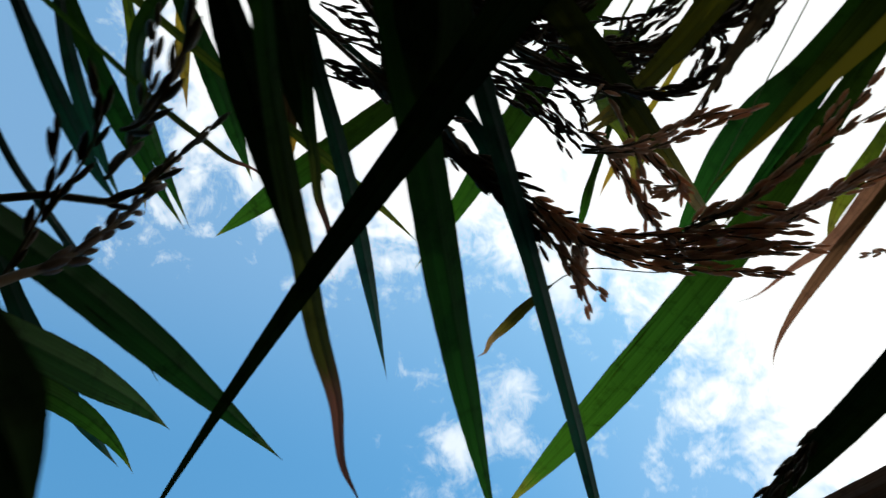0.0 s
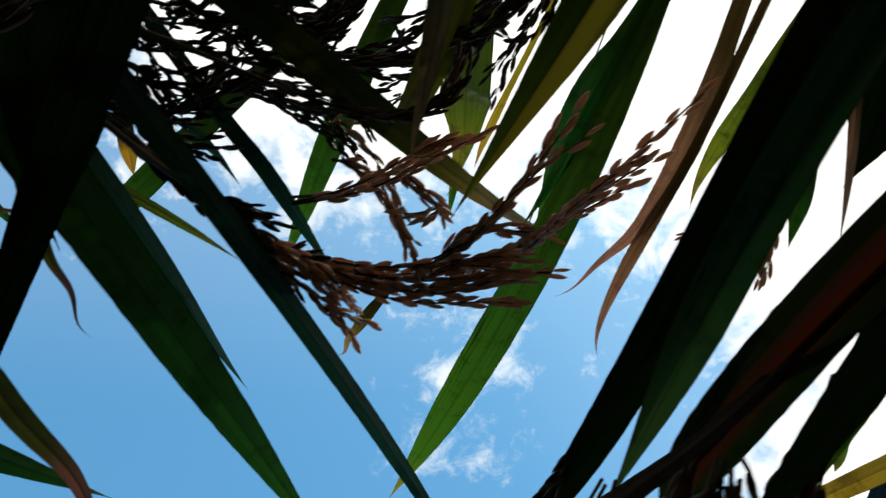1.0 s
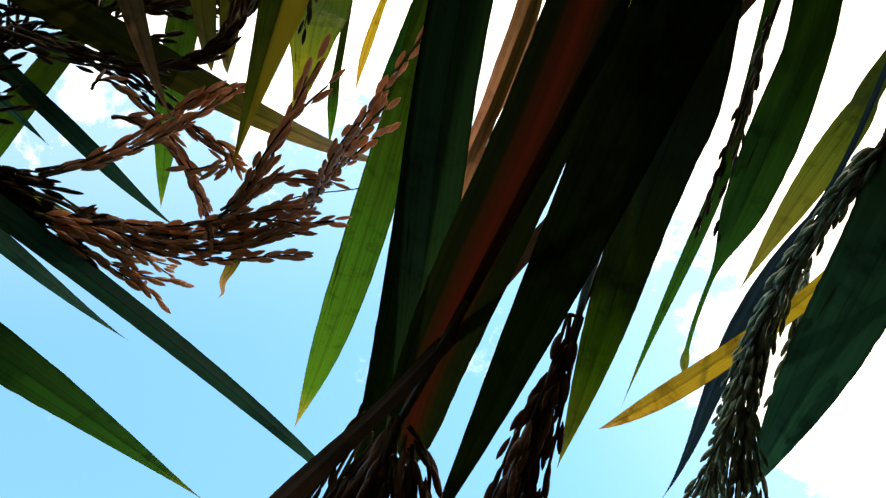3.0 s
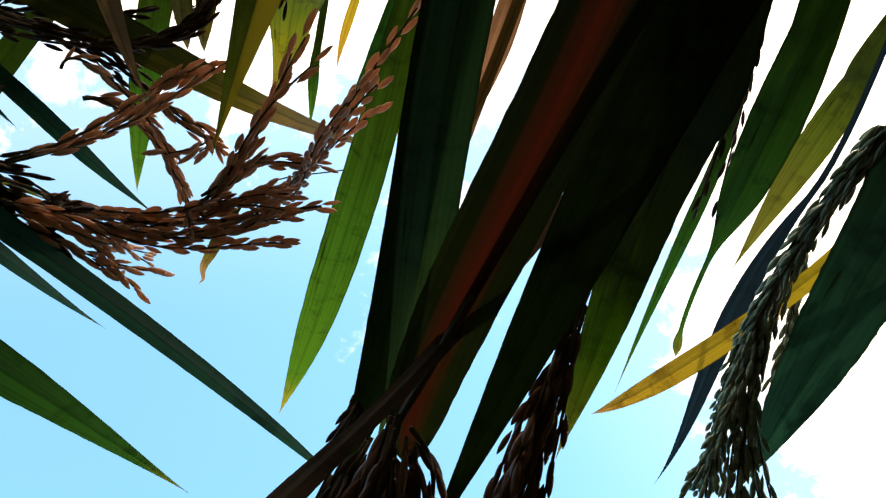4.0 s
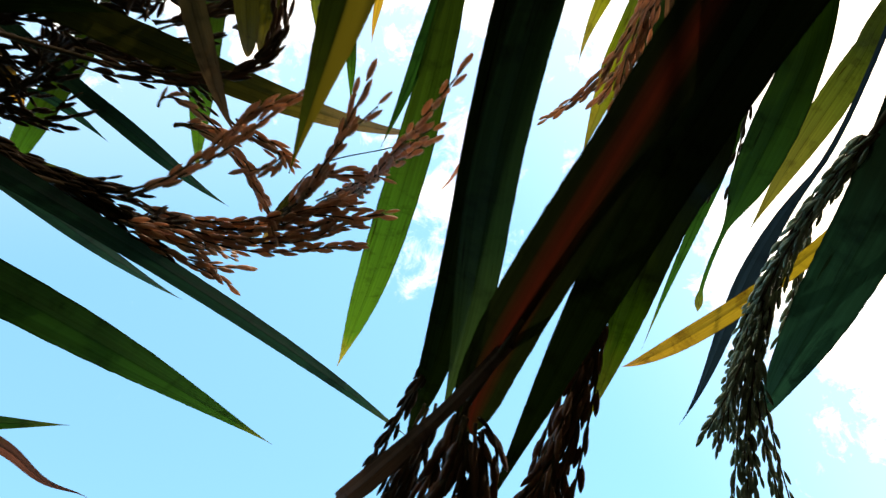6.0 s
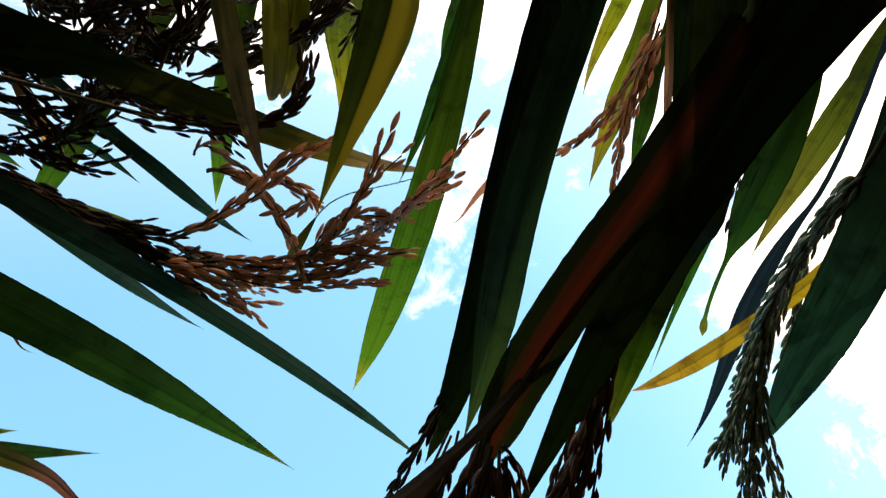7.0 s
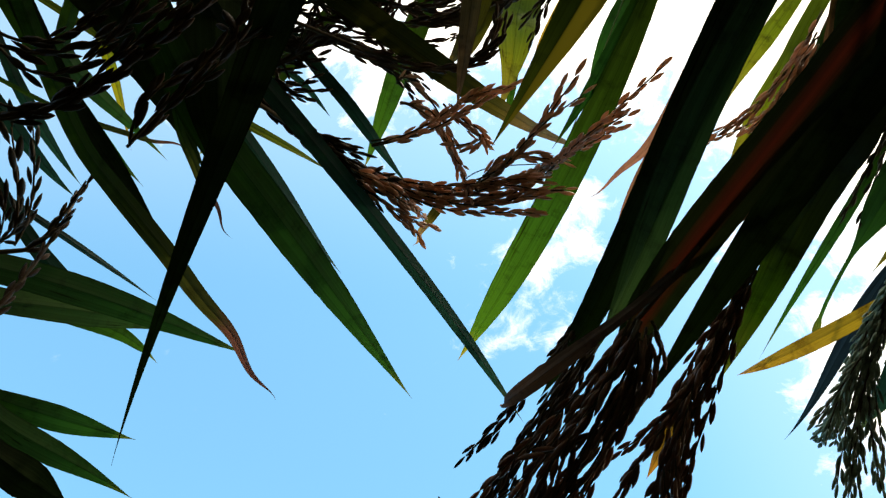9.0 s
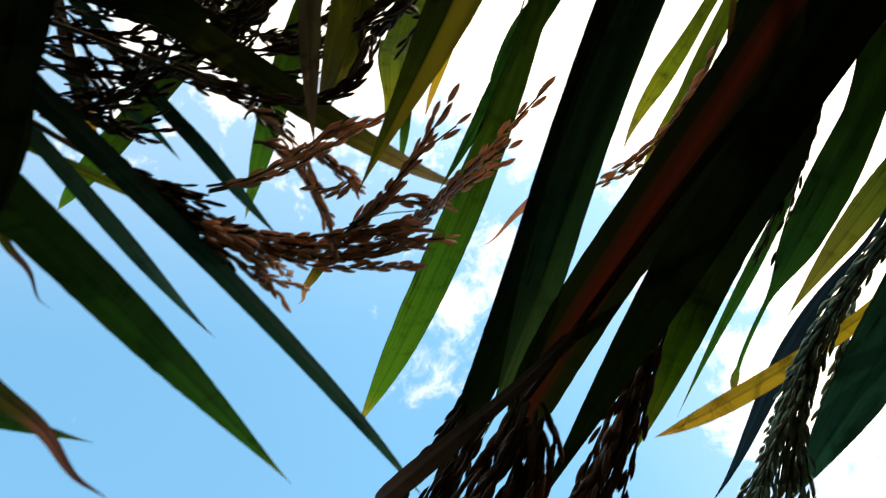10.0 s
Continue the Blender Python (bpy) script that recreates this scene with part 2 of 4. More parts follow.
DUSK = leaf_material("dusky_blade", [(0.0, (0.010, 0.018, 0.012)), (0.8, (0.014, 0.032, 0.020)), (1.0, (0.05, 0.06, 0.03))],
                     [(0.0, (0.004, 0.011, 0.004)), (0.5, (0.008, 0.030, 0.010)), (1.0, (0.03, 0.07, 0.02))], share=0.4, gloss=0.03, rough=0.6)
# Shade from neighbouring leaves is put into the colour of the dark half.
EDGED = leaf_material("shaded_blade_with_olive_half", [(0.0, (0.012, 0.018, 0.007)), (0.8, (0.018, 0.030, 0.010)), (1.0, (0.06, 0.06, 0.02))],
                      [(0.0, (0.006, 0.010, 0.0015)), (0.5, (0.010, 0.018, 0.002)), (1.0, (0.05, 0.07, 0.008))], share=0.4,
                      margin=((0.06, 0.056, 0.014), (0.095, 0.082, 0.007)))
MOSS = leaf_material("moss_green_blade", [(0.0, (0.020, 0.026, 0.008)), (0.6, (0.045, 0.050, 0.012)), (1.0, (0.10, 0.07, 0.03))],
                     [(0.0, (0.030, 0.032, 0.003)), (0.5, (0.085, 0.082, 0.006)), (1.0, (0.17, 0.11, 0.025))])
DUSK_TIP = leaf_material("dusky_blade_with_green_end", [(0.0, (0.010, 0.015, 0.007)), (0.5, (0.014, 0.024, 0.009)), (0.75, (0.028, 0.062, 0.015)), (1.0, (0.10, 0.11, 0.03))],
                         [(0.0, (0.004, 0.007, 0.0015)), (0.5, (0.009, 0.018, 0.002)), (0.72, (0.036, 0.100, 0.004)), (1.0, (0.16, 0.19, 0.02))], share=0.45)
AMBER = leaf_material("amber_tip_blade", [(0.0, (0.02, 0.015, 0.008)), (0.5, (0.03, 0.02, 0.01)), (0.7, (0.28, 0.15, 0.03)), (1.0, (0.30, 0.14, 0.04))],
                      [(0.0, (0.01, 0.006, 0.003)), (0.5, (0.02, 0.012, 0.004)), (0.7, (0.50, 0.26, 0.02)), (1.0, (0.50, 0.22, 0.03))])

BARK = leaf_material("brown_stalk_blade", [(0.0, (0.20, 0.125, 0.105)), (0.8, (0.27, 0.17, 0.15)), (1.0, (0.22, 0.14, 0.11))],
                     [(0.0, (0.05, 0.028, 0.018)), (1.0, (0.06, 0.03, 0.02))], share=0.3, gloss=0.03)


def stem_material(name, a, b):
    m = material(name)
    co = nd(m, "ShaderNodeTexCoord")
    n1 = nd(m, "ShaderNodeTexNoise", Scale=60.0, Detail=5.0)
    wire(m, co.outputs["Object"], n1.inputs["Vector"])
    col = ramp_node(m, n1.outputs["Fac"], [(0.3, a), (0.7, b)])
    bump = nd(m, "ShaderNodeBump", Strength=0.4, Distance=0.0005)
    wire(m, n1.outputs["Fac"], bump.inputs["Height"])
    face = nd(m, "ShaderNodeBsdfPrincipled", Roughness=0.65)
    face.inputs["Specular IOR Level"].default_value = 0.06
    wire(m, col, face.inputs["Base Color"])
    wire(m, bump.outputs[0], face.inputs["Normal"])
    o = nd(m, "ShaderNodeOutputMaterial")
    wire(m, face.outputs[0], o.inputs["Surface"])
    return m


def grain_material(name, a, b, thru, share=0.3, gloss=0.1):
    """Rice husk: a ribbed, dull shell that lets a little light through."""
    m = material(name)
    co = nd(m, "ShaderNodeTexCoord")
    info = nd(m, "ShaderNodeObjectInfo")
    n1 = nd(m, "ShaderNodeTexNoise", Scale=420.0, Detail=4.0, Roughness=0.6)
    wire(m, co.outputs["Object"], n1.inputs["Vector"])
    col = mixed(m, "MIX", info.outputs["Random"], a, b)
    mott = ramp_node(m, n1.outputs["Fac"], [(0.35, (0.55, 0.5, 0.45)), (0.65, (1.15, 1.1, 1.0))])
    col = mixed(m, "MULTIPLY", 1.0, col, mott)
    ribs = nd(m, "ShaderNodeTexWave", Scale=380.0, Distortion=1.0)
    wire(m, co.outputs["Object"], ribs.inputs["Vector"])
    bump = nd(m, "ShaderNodeBump", Strength=0.3, Distance=0.0003)
    wire(m, ribs.outputs["Fac"], bump.inputs["Height"])
    face = nd(m, "ShaderNodeBsdfPrincipled", Roughness=0.42)
    face.inputs["Specular IOR Level"].default_value = gloss
    wire(m, col, face.inputs["Base Color"])
    wire(m, bump.outputs[0], face.inputs["Normal"])
    glow = nd(m, "ShaderNodeBsdfTranslucent", Color=(*thru, 1))
    both = nd(m, "ShaderNodeMixShader", Fac=share)
    wire(m, face.outputs[0], both.inputs[1])
    wire(m, glow.outputs[0], both.inputs[2])
    o = nd(m, "ShaderNodeOutputMaterial")
    wire(m, both.outputs[0], o.inputs["Surface"])
    return m


CULM = stem_material("culm", (0.07, 0.10, 0.03), (0.16, 0.15, 0.05))
RACHIS = stem_material("panicle_stalk", (0.045, 0.034, 0.018), (0.10, 0.062, 0.030))
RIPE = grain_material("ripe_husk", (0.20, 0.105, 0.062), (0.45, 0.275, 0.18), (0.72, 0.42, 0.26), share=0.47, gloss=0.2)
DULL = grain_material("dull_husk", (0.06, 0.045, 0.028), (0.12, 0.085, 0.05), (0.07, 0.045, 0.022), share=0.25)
# Shade and backlight are put into these two dark husk colours.
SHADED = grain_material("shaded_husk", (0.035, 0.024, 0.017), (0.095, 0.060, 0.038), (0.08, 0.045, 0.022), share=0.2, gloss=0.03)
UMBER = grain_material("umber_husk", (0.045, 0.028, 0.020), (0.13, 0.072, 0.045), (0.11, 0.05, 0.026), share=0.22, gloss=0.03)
RUSSET = grain_material("russet_husk", (0.07, 0.036, 0.024), (0.26, 0.13, 0.08), (0.26, 0.11, 0.05), share=0.25, gloss=0.1)
UNRIPE = grain_material("green_husk", (0.20, 0.28, 0.19), (0.36, 0.45, 0.33), (0.13, 0.21, 0.11), share=0.2, gloss=0.25)


def soil():
    m = material("shaded_field_soil")
    co = nd(m, "ShaderNodeTexCoord")
    n1 = nd(m, "ShaderNodeTexNoise", Scale=3.0, Detail=8.0, Roughness=0.65)
    n2 = nd(m, "ShaderNodeTexNoise", Scale=45.0, Detail=6.0, Roughness=0.7)
    for n in (n1, n2):
        wire(m, co.outputs["Object"], n.inputs["Vector"])
    # Unseen ground; the crop's shade is put into this dark colour to cut bounce.
    col = ramp_node(m, n1.outputs["Fac"], [(0.3, (0.010, 0.008, 0.006)), (0.7, (0.026, 0.020, 0.014))])
    col = mixed(m, "MULTIPLY", 1.0, col, ramp_node(m, n2.outputs["Fac"], [(0.3, (0.6, 0.6, 0.6)), (0.7, (1.1, 1.1, 1.1))]))
    bump = nd(m, "ShaderNodeBump", Strength=0.8, Distance=0.02)
    wire(m, n2.outputs["Fac"], bump.inputs["Height"])
    face = nd(m, "ShaderNodeBsdfPrincipled", Roughness=0.85)
    wire(m, col, face.inputs["Base Color"])
    wire(m, bump.outputs[0], face.inputs["Normal"])
    o = nd(m, "ShaderNodeOutputMaterial")
    wire(m, face.outputs[0], o.inputs["Surface"])
    return m


# ---- ground ----
def ground():
    bm = bmesh.new()
    ring = []
    for r in [0.0, 0.4, 0.9, 1.6, 3.0, 6.0, 14.0, 60.0, 400.0, 3000.0]:
        row = []
        for k in range(40 if r else 1):
            a = 2 * math.pi * k / 40
            x, y = r * math.cos(a), r * math.sin(a)
            lift = 0.03 * noise.noise((x * 2.3, y * 2.3, 0)) if r < 60 else 0
            row.append(bm.verts.new((x, y, lift - 0.02)))
        if len(ring) == 1:
            for k in range(40):
                bm.faces.new((ring[0], row[k], row[(k + 1) % 40]))
        elif ring:
            for k in range(40):
                bm.faces.new((ring[k], row[k], row[(k + 1) % 40], ring[(k + 1) % 40]))
        ring = row
    me = bpy.data.meshes.new("ground")
    bm.to_mesh(me)
    me.materials.append(soil())
    for p in me.polygons:
        p.use_smooth = True
    tagged(new("ground", me), "bare brown soil of the rice field, darkened for shade", "ground", kind="structure")


ground()


# ---- how a rice plant is built ----
def bezier(c, u):
    v = 1 - u
    return v**3 * c[0] + 3 * v * v * u * c[1] + 3 * v * u * u * c[2] + u**3 * c[3]


def part(name, bm, mat, parent, label="", smooth=True):
    me = bpy.data.meshes.new(name)
    bm.to_mesh(me)
    bm.free()
    me.materials.append(mat)
    for p in me.polygons:
        p.use_smooth = smooth
    ob = new(name, me)
    ob.parent = parent
    ob.matrix_parent_inverse = parent.matrix_world.inverted()
    return tagged(ob, label)


def tube(bm, pts, radii, sides=7):
    """A round stalk along pts."""
    rings, side = [], Vector((1, 0, 0))
    for k, p in enumerate(pts):
        t = (pts[min(k + 1, len(pts) - 1)] - pts[max(k - 1, 0)]).normalized()
        side = (side - t * side.dot(t)).normalized() if abs(side.dot(t)) < 0.98 else t.orthogonal().normalized()
        other = t.cross(side)
        rings.append([bm.verts.new(p + radii[k] * (math.cos(a) * side + math.sin(a) * other))
                      for a in (2 * math.pi * n / sides for n in range(sides))])
    for a, b in zip(rings, rings[1:]):
        for n in range(sides):
            bm.faces.new((a[n], a[(n + 1) % sides], b[(n + 1) % sides], b[n]))
    bm.faces.new(rings[0][::-1])
    bm.faces.new(rings[-1])


VIEW = canopy((0.0, -0.01, 0.0))
CROWNS = {}


def rice_plant(key, crown, way, label):
    """A tiller: the culm rises from the soil and bends over to its crown, from which the blades and the panicle hang."""
    top = canopy(crown)
    way = (CANOPY.to_3x3() @ Vector(way)).normalized()
    flat = Vector((way.x, way.y, 0))
    foot = Vector((top.x, top.y, 0)) + flat.normalized() * (0.04 + 0.06 * flat.length)
    if foot.length < 0.32:
        foot *= 0.32 / foot.length
    foot.z = -0.02
    plant = tagged(new("rice_plant"), label, "rice plant", "rice plants")
    plant.location = foot
    bpy.context.view_layer.update()
    c = [top, top + way * 0.07, Vector((foot.x, foot.y, top.z * 0.75)), foot]
    us = [k / 36 for k in range(37)]
    pts = [bezier(c, u) for u in us]
    radii = [0.0014 + 0.0022 * u + (0.0009 if k in (12, 20, 28) else 0) for k, u in enumerate(us)]
    bm = bmesh.new()
    tube(bm, pts, radii, 9)
    part("culm", bm, CULM, plant)
    CROWNS[key] = (plant, top, way)
    return plant


def reach(c, top, way, lead=None):
    """From a curve's start outwards: the arm that carries it on (to lead, where given), and the neck from there to the crown."""
    deep = CANOPY.to_3x3() @ Vector((0, 1, 0))
    away = (c[0] - c[1]).normalized()
    out = c[0] - bezier(c, 0.3)
    out = (out - deep * out.dot(deep) * 0.55).normalized() + way * 0.1 + deep * 0.08
    out.normalize()
    end = canopy(lead) if lead else c[0] + out * 0.10
    if lead:
        out = (top - end).normalized()
    gap = (top - end).length
    return [end, end.lerp(c[0], 0.4), c[0] + away * 0.02, c[0]], [top, top - way * gap * 0.4, end + out * gap * 0.4, end]


def leaf(key, mat, width, c0, c1, c2, c3, base=0.75, peak=0.4, power=1.7, fold=0.16, twist=0.0, label="", tail=None, wavy=0.0, lead=None):
    """One blade: from the crown to c0, then along the curve c0..c3 to its tip; folded along a raised midrib."""
    plant, top, way = CROWNS[key]
    c = [canopy(p) for p in (c0, c1, c2, c3)]
    arm, neck = reach(c, top, way, lead)
    pts = [(bezier(arm, k / 12), base * (0.8 + 0.2 * k / 12), 0.0) for k in range(12)]
    rng = random.Random(round(1e5 * (c0[0] + c3[2])))
    for k in range(49):
        u = k / 48
        if u < peak:
            w = base + (1 - base) * math.sin(0.5 * math.pi * u / peak)
        else:
            w = max(0.0, 1 - ((u - peak) / (1 - peak)) ** power) ** 1.3
        if tail and u > tail - 0.15:
            # The withered end pinches to a thread with a curled drop at its tip.
            pinch = min(1.0, (u - tail + 0.15) / 0.25)
            pinch = pinch * pinch * (3 - 2 * pinch)
            thread = 0.13 + (0.15 * math.sin(math.pi * (u - 0.87) / 0.13) if u > 0.87 else 0)
            w = (1 - pinch) * w + pinch * thread
            w *= min(1.0, (1 - u) / 0.03)
        pts.append((bezier(c, u), max(w, 0.015), u))
    bm = bmesh.new()
    uv = bm.loops.layers.uv.new("UVMap")
    rows = []
    f1, f2 = rng.uniform(3, 6), rng.uniform(0, 6)
    for k, (p, w, u) in enumerate(pts):
        t = (pts[min(k + 1, len(pts) - 1)][0] - pts[max(k - 1, 0)][0]).normalized()
        see = (VIEW - p).normalized()
        side = t.cross(see).normalized()
        turn = Matrix.Rotation(radians(twist * (u - 0.4) + 6 * math.sin(f1 * u + f2)), 3, t)
        side = turn @ side
        up = side.cross(t)
        h = 0.5 * width * w
        wave = 0.03 * h * math.sin(17 * u + f2)
        p = p + side * wavy * u * u * math.sin(13 * u * u + f2) + up * wavy * u * u * math.sin(11 * u + f1)
        row = []
        for s in (-1, -0.55, -0.09, 0, 0.09, 0.55, 1):
            drop = fold * h * abs(s) ** 1.3 + wave * s
            rib = 0.00035 * min(1, w * 1.5) if s == 0 else 0
            ragged = 1 + (0.03 * noise.noise((u * 75, s * 9, f2)) if abs(s) == 1 else 0)
            row.append(bm.verts.new(p + side * h * s * ragged - up * drop + up * rib))
        rows.append((row, u))
    for (a, ua), (b, ub) in zip(rows, rows[1:]):
        for n in range(6):
            f = bm.faces.new((a[n], a[n + 1], b[n + 1], b[n]))
            for loop, (s, v) in zip(f.loops, ((n, ua), (n + 1, ua), (n + 1, ub), (n, ub))):
                loop[uv].uv = (s / 6, v)
    blade = part("leaf", bm, mat, plant, label)
    thick = min(0.0016, 0.0002 + 0.45 * width * base)
    bm = bmesh.new()
    tube(bm, [bezier(neck, k / 14) for k in range(15)], [thick * (1 - 0.4 * k / 14) for k in range(15)], 6)
    part("sheath", bm, CULM, plant)
    return blade


def grain_mesh():
    """A husk: plump, keeled, pointed at the tip, with its short stalk."""
    bm = bmesh.new()
    rings = []
    for y, r in ((0.0, 0.12), (0.08, 0.30), (0.25, 0.82), (0.50, 1.0), (0.75, 0.86), (0.92, 0.42), (1.0, 0.08)):
        rings.append([bm.verts.new((r * 0.124 * math.cos(a) * (1.0 + 0.12 * math.cos(2 * a)), y, r * 0.104 * math.sin(a)))
                      for a in (2 * math.pi * n / 6 for n in range(6))])
    for a, b in zip(rings, rings[1:]):
        for n in range(6):
            bm.faces.new((a[n], b[n], b[(n + 1) % 6], a[(n + 1) % 6]))
    bm.faces.new(rings[0])
    bm.faces.new(rings[-1][::-1])
    me = bpy.data.meshes.new("grain")
    bm.to_mesh(me)
    bm.free()
    for p in me.polygons:
        p.use_smooth = True
    return me


GRAIN_MESHES = {}


def husk(mat):
    if mat.name not in GRAIN_MESHES:
        GRAIN_MESHES[mat.name] = grain_mesh()
        GRAIN_MESHES[mat.name].materials.append(mat)
    return GRAIN_MESHES[mat.name]


def panicle(key, mat, label, c0, c1, c2, c3, stalk=None, **habit):
    """Begins a panicle: its main stalk runs along c0..c3 (after stalk, where it leaves the leaf's back)."""
    plant, top, way = CROWNS[key]
    main = [canopy(p) for p in (c0, c1, c2, c3)]
    stem = [canopy(p) for p in stalk] if stalk else main
    arm, neck = reach(stem, top, way)
    pts = [bezier(neck, k / 10) for k in range(10)] + [bezier(arm, k / 8) for k in range(8)]
    if stalk:
        pts += [bezier(stem, k / 12) for k in range(12)]
    pts += [bezier(main, k / 24) for k in range(25)]
    bm = bmesh.new()
    tube(bm, pts, [0.0011 - 0.0008 * k / len(pts) for k in range(len(pts))], 6)
    p = dict(size=0.0060, pitch=0.0027, spread=14, jitter=0.0036, bare=0.06, seed=1)
    p.update(habit)
    p.update(plant=plant, mat=mat, label=label, bm=bm, line=[bezier(main, k / 40) for k in range(41)], grains=[], rng=random.Random(p["seed"]))
    return p


def branch(p, c0, c1, c2, c3, copies=0, first=False):
    """A grain-set branch along c0..c3, with copies that stray from it a little."""
    rng = p["rng"]
    curves = [[Vector(q) for q in (c0, c1, c2, c3)]]
    for _ in range(copies):
        short = rng.uniform(-0.12, 0.02)
        stray = []
        for k, q in enumerate(curves[0]):
            s = p["jitter"] * (0.3 if k == 0 else 1.0)
            stray.append(q + Vector((rng.gauss(0, s), rng.gauss(0, 1.2 * s), rng.gauss(0, s))) + (curves[0][3] - curves[0][0]) * short * k / 3)
        curves.append(stray)
    for n, c in enumerate(curves):
        c = [canopy(q) for q in c]
        if not (first and n == 0):
            near = min(p["line"], key=lambda q: (q - c[0]).length)
            pts = [near.lerp(c[0], k / 4) for k in range(4)] if (near - c[0]).length < 0.009 else []
            pts += [bezier(c, k / 18) for k in range(19)]
            tube(p["bm"], pts, [0.0004 - 0.0002 * k / len(pts) for k in range(len(pts))], 5)
        length = sum((bezier(c, (k + 1) / 20) - bezier(c, k / 20)).length for k in range(20))
        count = max(3, int(length / p["pitch"]))
        angle = rng.uniform(0, 6.3)
        for k in range(count + 1):
            u = p["bare"] + (1 - p["bare"]) * (k + rng.uniform(-0.3, 0.3)) / count
            u = min(max(u, 0.0), 1.0)
            t = (bezier(c, min(1, u + 0.02)) - bezier(c, max(0, u - 0.02))).normalized()
            angle += 2.4 + rng.uniform(-0.5, 0.5)
            side = Matrix.Rotation(angle, 3, t) @ t.orthogonal().normalized()
            tilt = radians(p["spread"] * rng.uniform(0.35, 1.1)) if k < count else 0.05
            d = (t * math.cos(tilt) + side * math.sin(tilt)).normalized()
            turn = d.to_track_quat("Y", "Z") @ Euler((0, rng.uniform(0, 6.3), 0)).to_quaternion()
            s = p["size"] * rng.uniform(0.82, 1.12)
            p["grains"].append(Matrix.LocRotScale(bezier(c, u) + side * 0.0006, turn, (s * rng.uniform(0.85, 1.1), s, s)))


def finish(p):
    """Links the panicle's stalks and its grains; those past the first 290 stay joined."""
    body = part("panicle", p["bm"], RACHIS, p["plant"], p["label"])
    me = husk(p["mat"])
    verts, faces = [], []
    for n, place in enumerate(p["grains"]):
        if n < 290:
            g = new("grain", me)
            g.parent = body
            g.matrix_world = place
        else:
            m = len(verts)
            verts += [place @ v.co for v in me.vertices]
            faces += [[m + k for k in f.vertices] for f in me.polygons]
    if verts:
        rest = bpy.data.meshes.new("grain_rest")
        rest.from_pydata(verts, [], faces)
        rest.materials.append(p["mat"])
        for f in rest.polygons:
            f.use_smooth = True
        ob = new("grain_rest", rest)
        ob.parent = body
        tagged(ob, kind="stuff")


# ---- the crop all round ----
def crop():
    """The rest of the field, out of view: a thick stand of blades added to block low skylight, which leaves a small gap
    in which the camera is held.
    """
    rng = random.Random(21)
    verts, faces = [], []
    for _ in range(9000):
        a, r = rng.uniform(0, 2 * math.pi), 0.50 + 3.2 * rng.random() ** 1.7
        foot = Vector((r * math.cos(a), r * math.sin(a), -0.02))
        b = rng.uniform(0, 2 * math.pi)
        bend = Vector((math.cos(b), math.sin(b), 0)) * rng.uniform(0.05, 0.3)
        tip = foot + bend
        high = rng.uniform(0.70, 1.02)
        if tip.y > -0.25:
            high = min(high, 0.40 + 0.5 * tip.length)
            if r < 0.62:
                continue
        side = Vector((-math.sin(b), math.cos(b), 0)) * rng.uniform(0.006, 0.012)
        n = len(verts)
        for k in range(6):
            u = k / 5
            p = foot + Vector((0, 0, high * (1.25 * u - 0.25 * u * u))) + bend * u * u
            w = side * (0.7 + 0.6 * u - 1.28 * u**3)
            verts += [p - w, p + w]
            if k:
                m = n + 2 * k
                faces.append((m - 2, m - 1, m + 1, m))
    me = bpy.data.meshes.new("rice_crop")
    me.from_pydata(verts, [], faces)
    me.materials.append(GREEN)
    me.uv_layers.new(name="UVMap")
    tagged(new("rice_crop", me), "dense unseen stand of green rice blades, added to block low light", "rice crop", kind="stuff")


crop()


# ---- the plants ----

rice_plant("a", (0.1157, 0.2860, 0.3304), (0.3582, 0.1535, 0.9210),
           "green rice plant with wide sunlit yellow-green leaves")
leaf("a", GREEN, 0.0158, (0.0379, 0.2155, 0.0832), (0.0222, 0.2630, 0.0242), (-0.0043, 0.3361, -0.0355), (-0.0399, 0.4251, -0.1052), base=0.25, peak=0.58, power=2.4, twist=-10)
leaf("a", LIME, 0.0245, (-0.0131, 0.3731, 0.1039), (-0.0149, 0.3388, 0.0888), (-0.0109, 0.3130, 0.0633), (-0.0191, 0.2956, 0.0352), base=1.0, peak=0.2, power=1.3)
leaf("a", EDGED, 0.0118, (0.0114, 0.1441, 0.0600), (0.0107, 0.1515, 0.0550), (-0.0025, 0.1717, 0.0358), (-0.0179, 0.2044, 0.0129), base=0.95, peak=0.25, power=1.7, lead=(0.030, 0.1220, 0.1000))
leaf("a", TAN, 0.0053, (-0.0377, 0.3432, 0.0055), (-0.0516, 0.3496, -0.0096), (-0.0606, 0.3604, -0.0216), (-0.0648, 0.3756, -0.0312), base=0.12, wavy=0.001, lead=(0.0130, 0.3500, 0.0200), label='dry straw-brown leaf')

rice_plant("b", (-0.2179, 0.2200, 0.2556), (-0.4472, 0.0000, 0.8944),
           "green rice plant with long blades and a ripe brown panicle")
leaf("b", DEEP, 0.0124, (-0.0915, 0.1560, 0.0086), (-0.0804, 0.2028, -0.0226), (-0.0673, 0.2463, -0.0585), (-0.0507, 0.2885, -0.0956), base=0.95, peak=0.3, power=1.7)
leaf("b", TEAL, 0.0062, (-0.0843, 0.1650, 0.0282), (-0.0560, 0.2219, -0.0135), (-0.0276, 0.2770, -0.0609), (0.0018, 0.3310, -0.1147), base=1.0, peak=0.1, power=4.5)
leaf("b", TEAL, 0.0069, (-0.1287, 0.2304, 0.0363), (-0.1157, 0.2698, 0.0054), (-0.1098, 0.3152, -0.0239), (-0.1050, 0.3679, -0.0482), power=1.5)
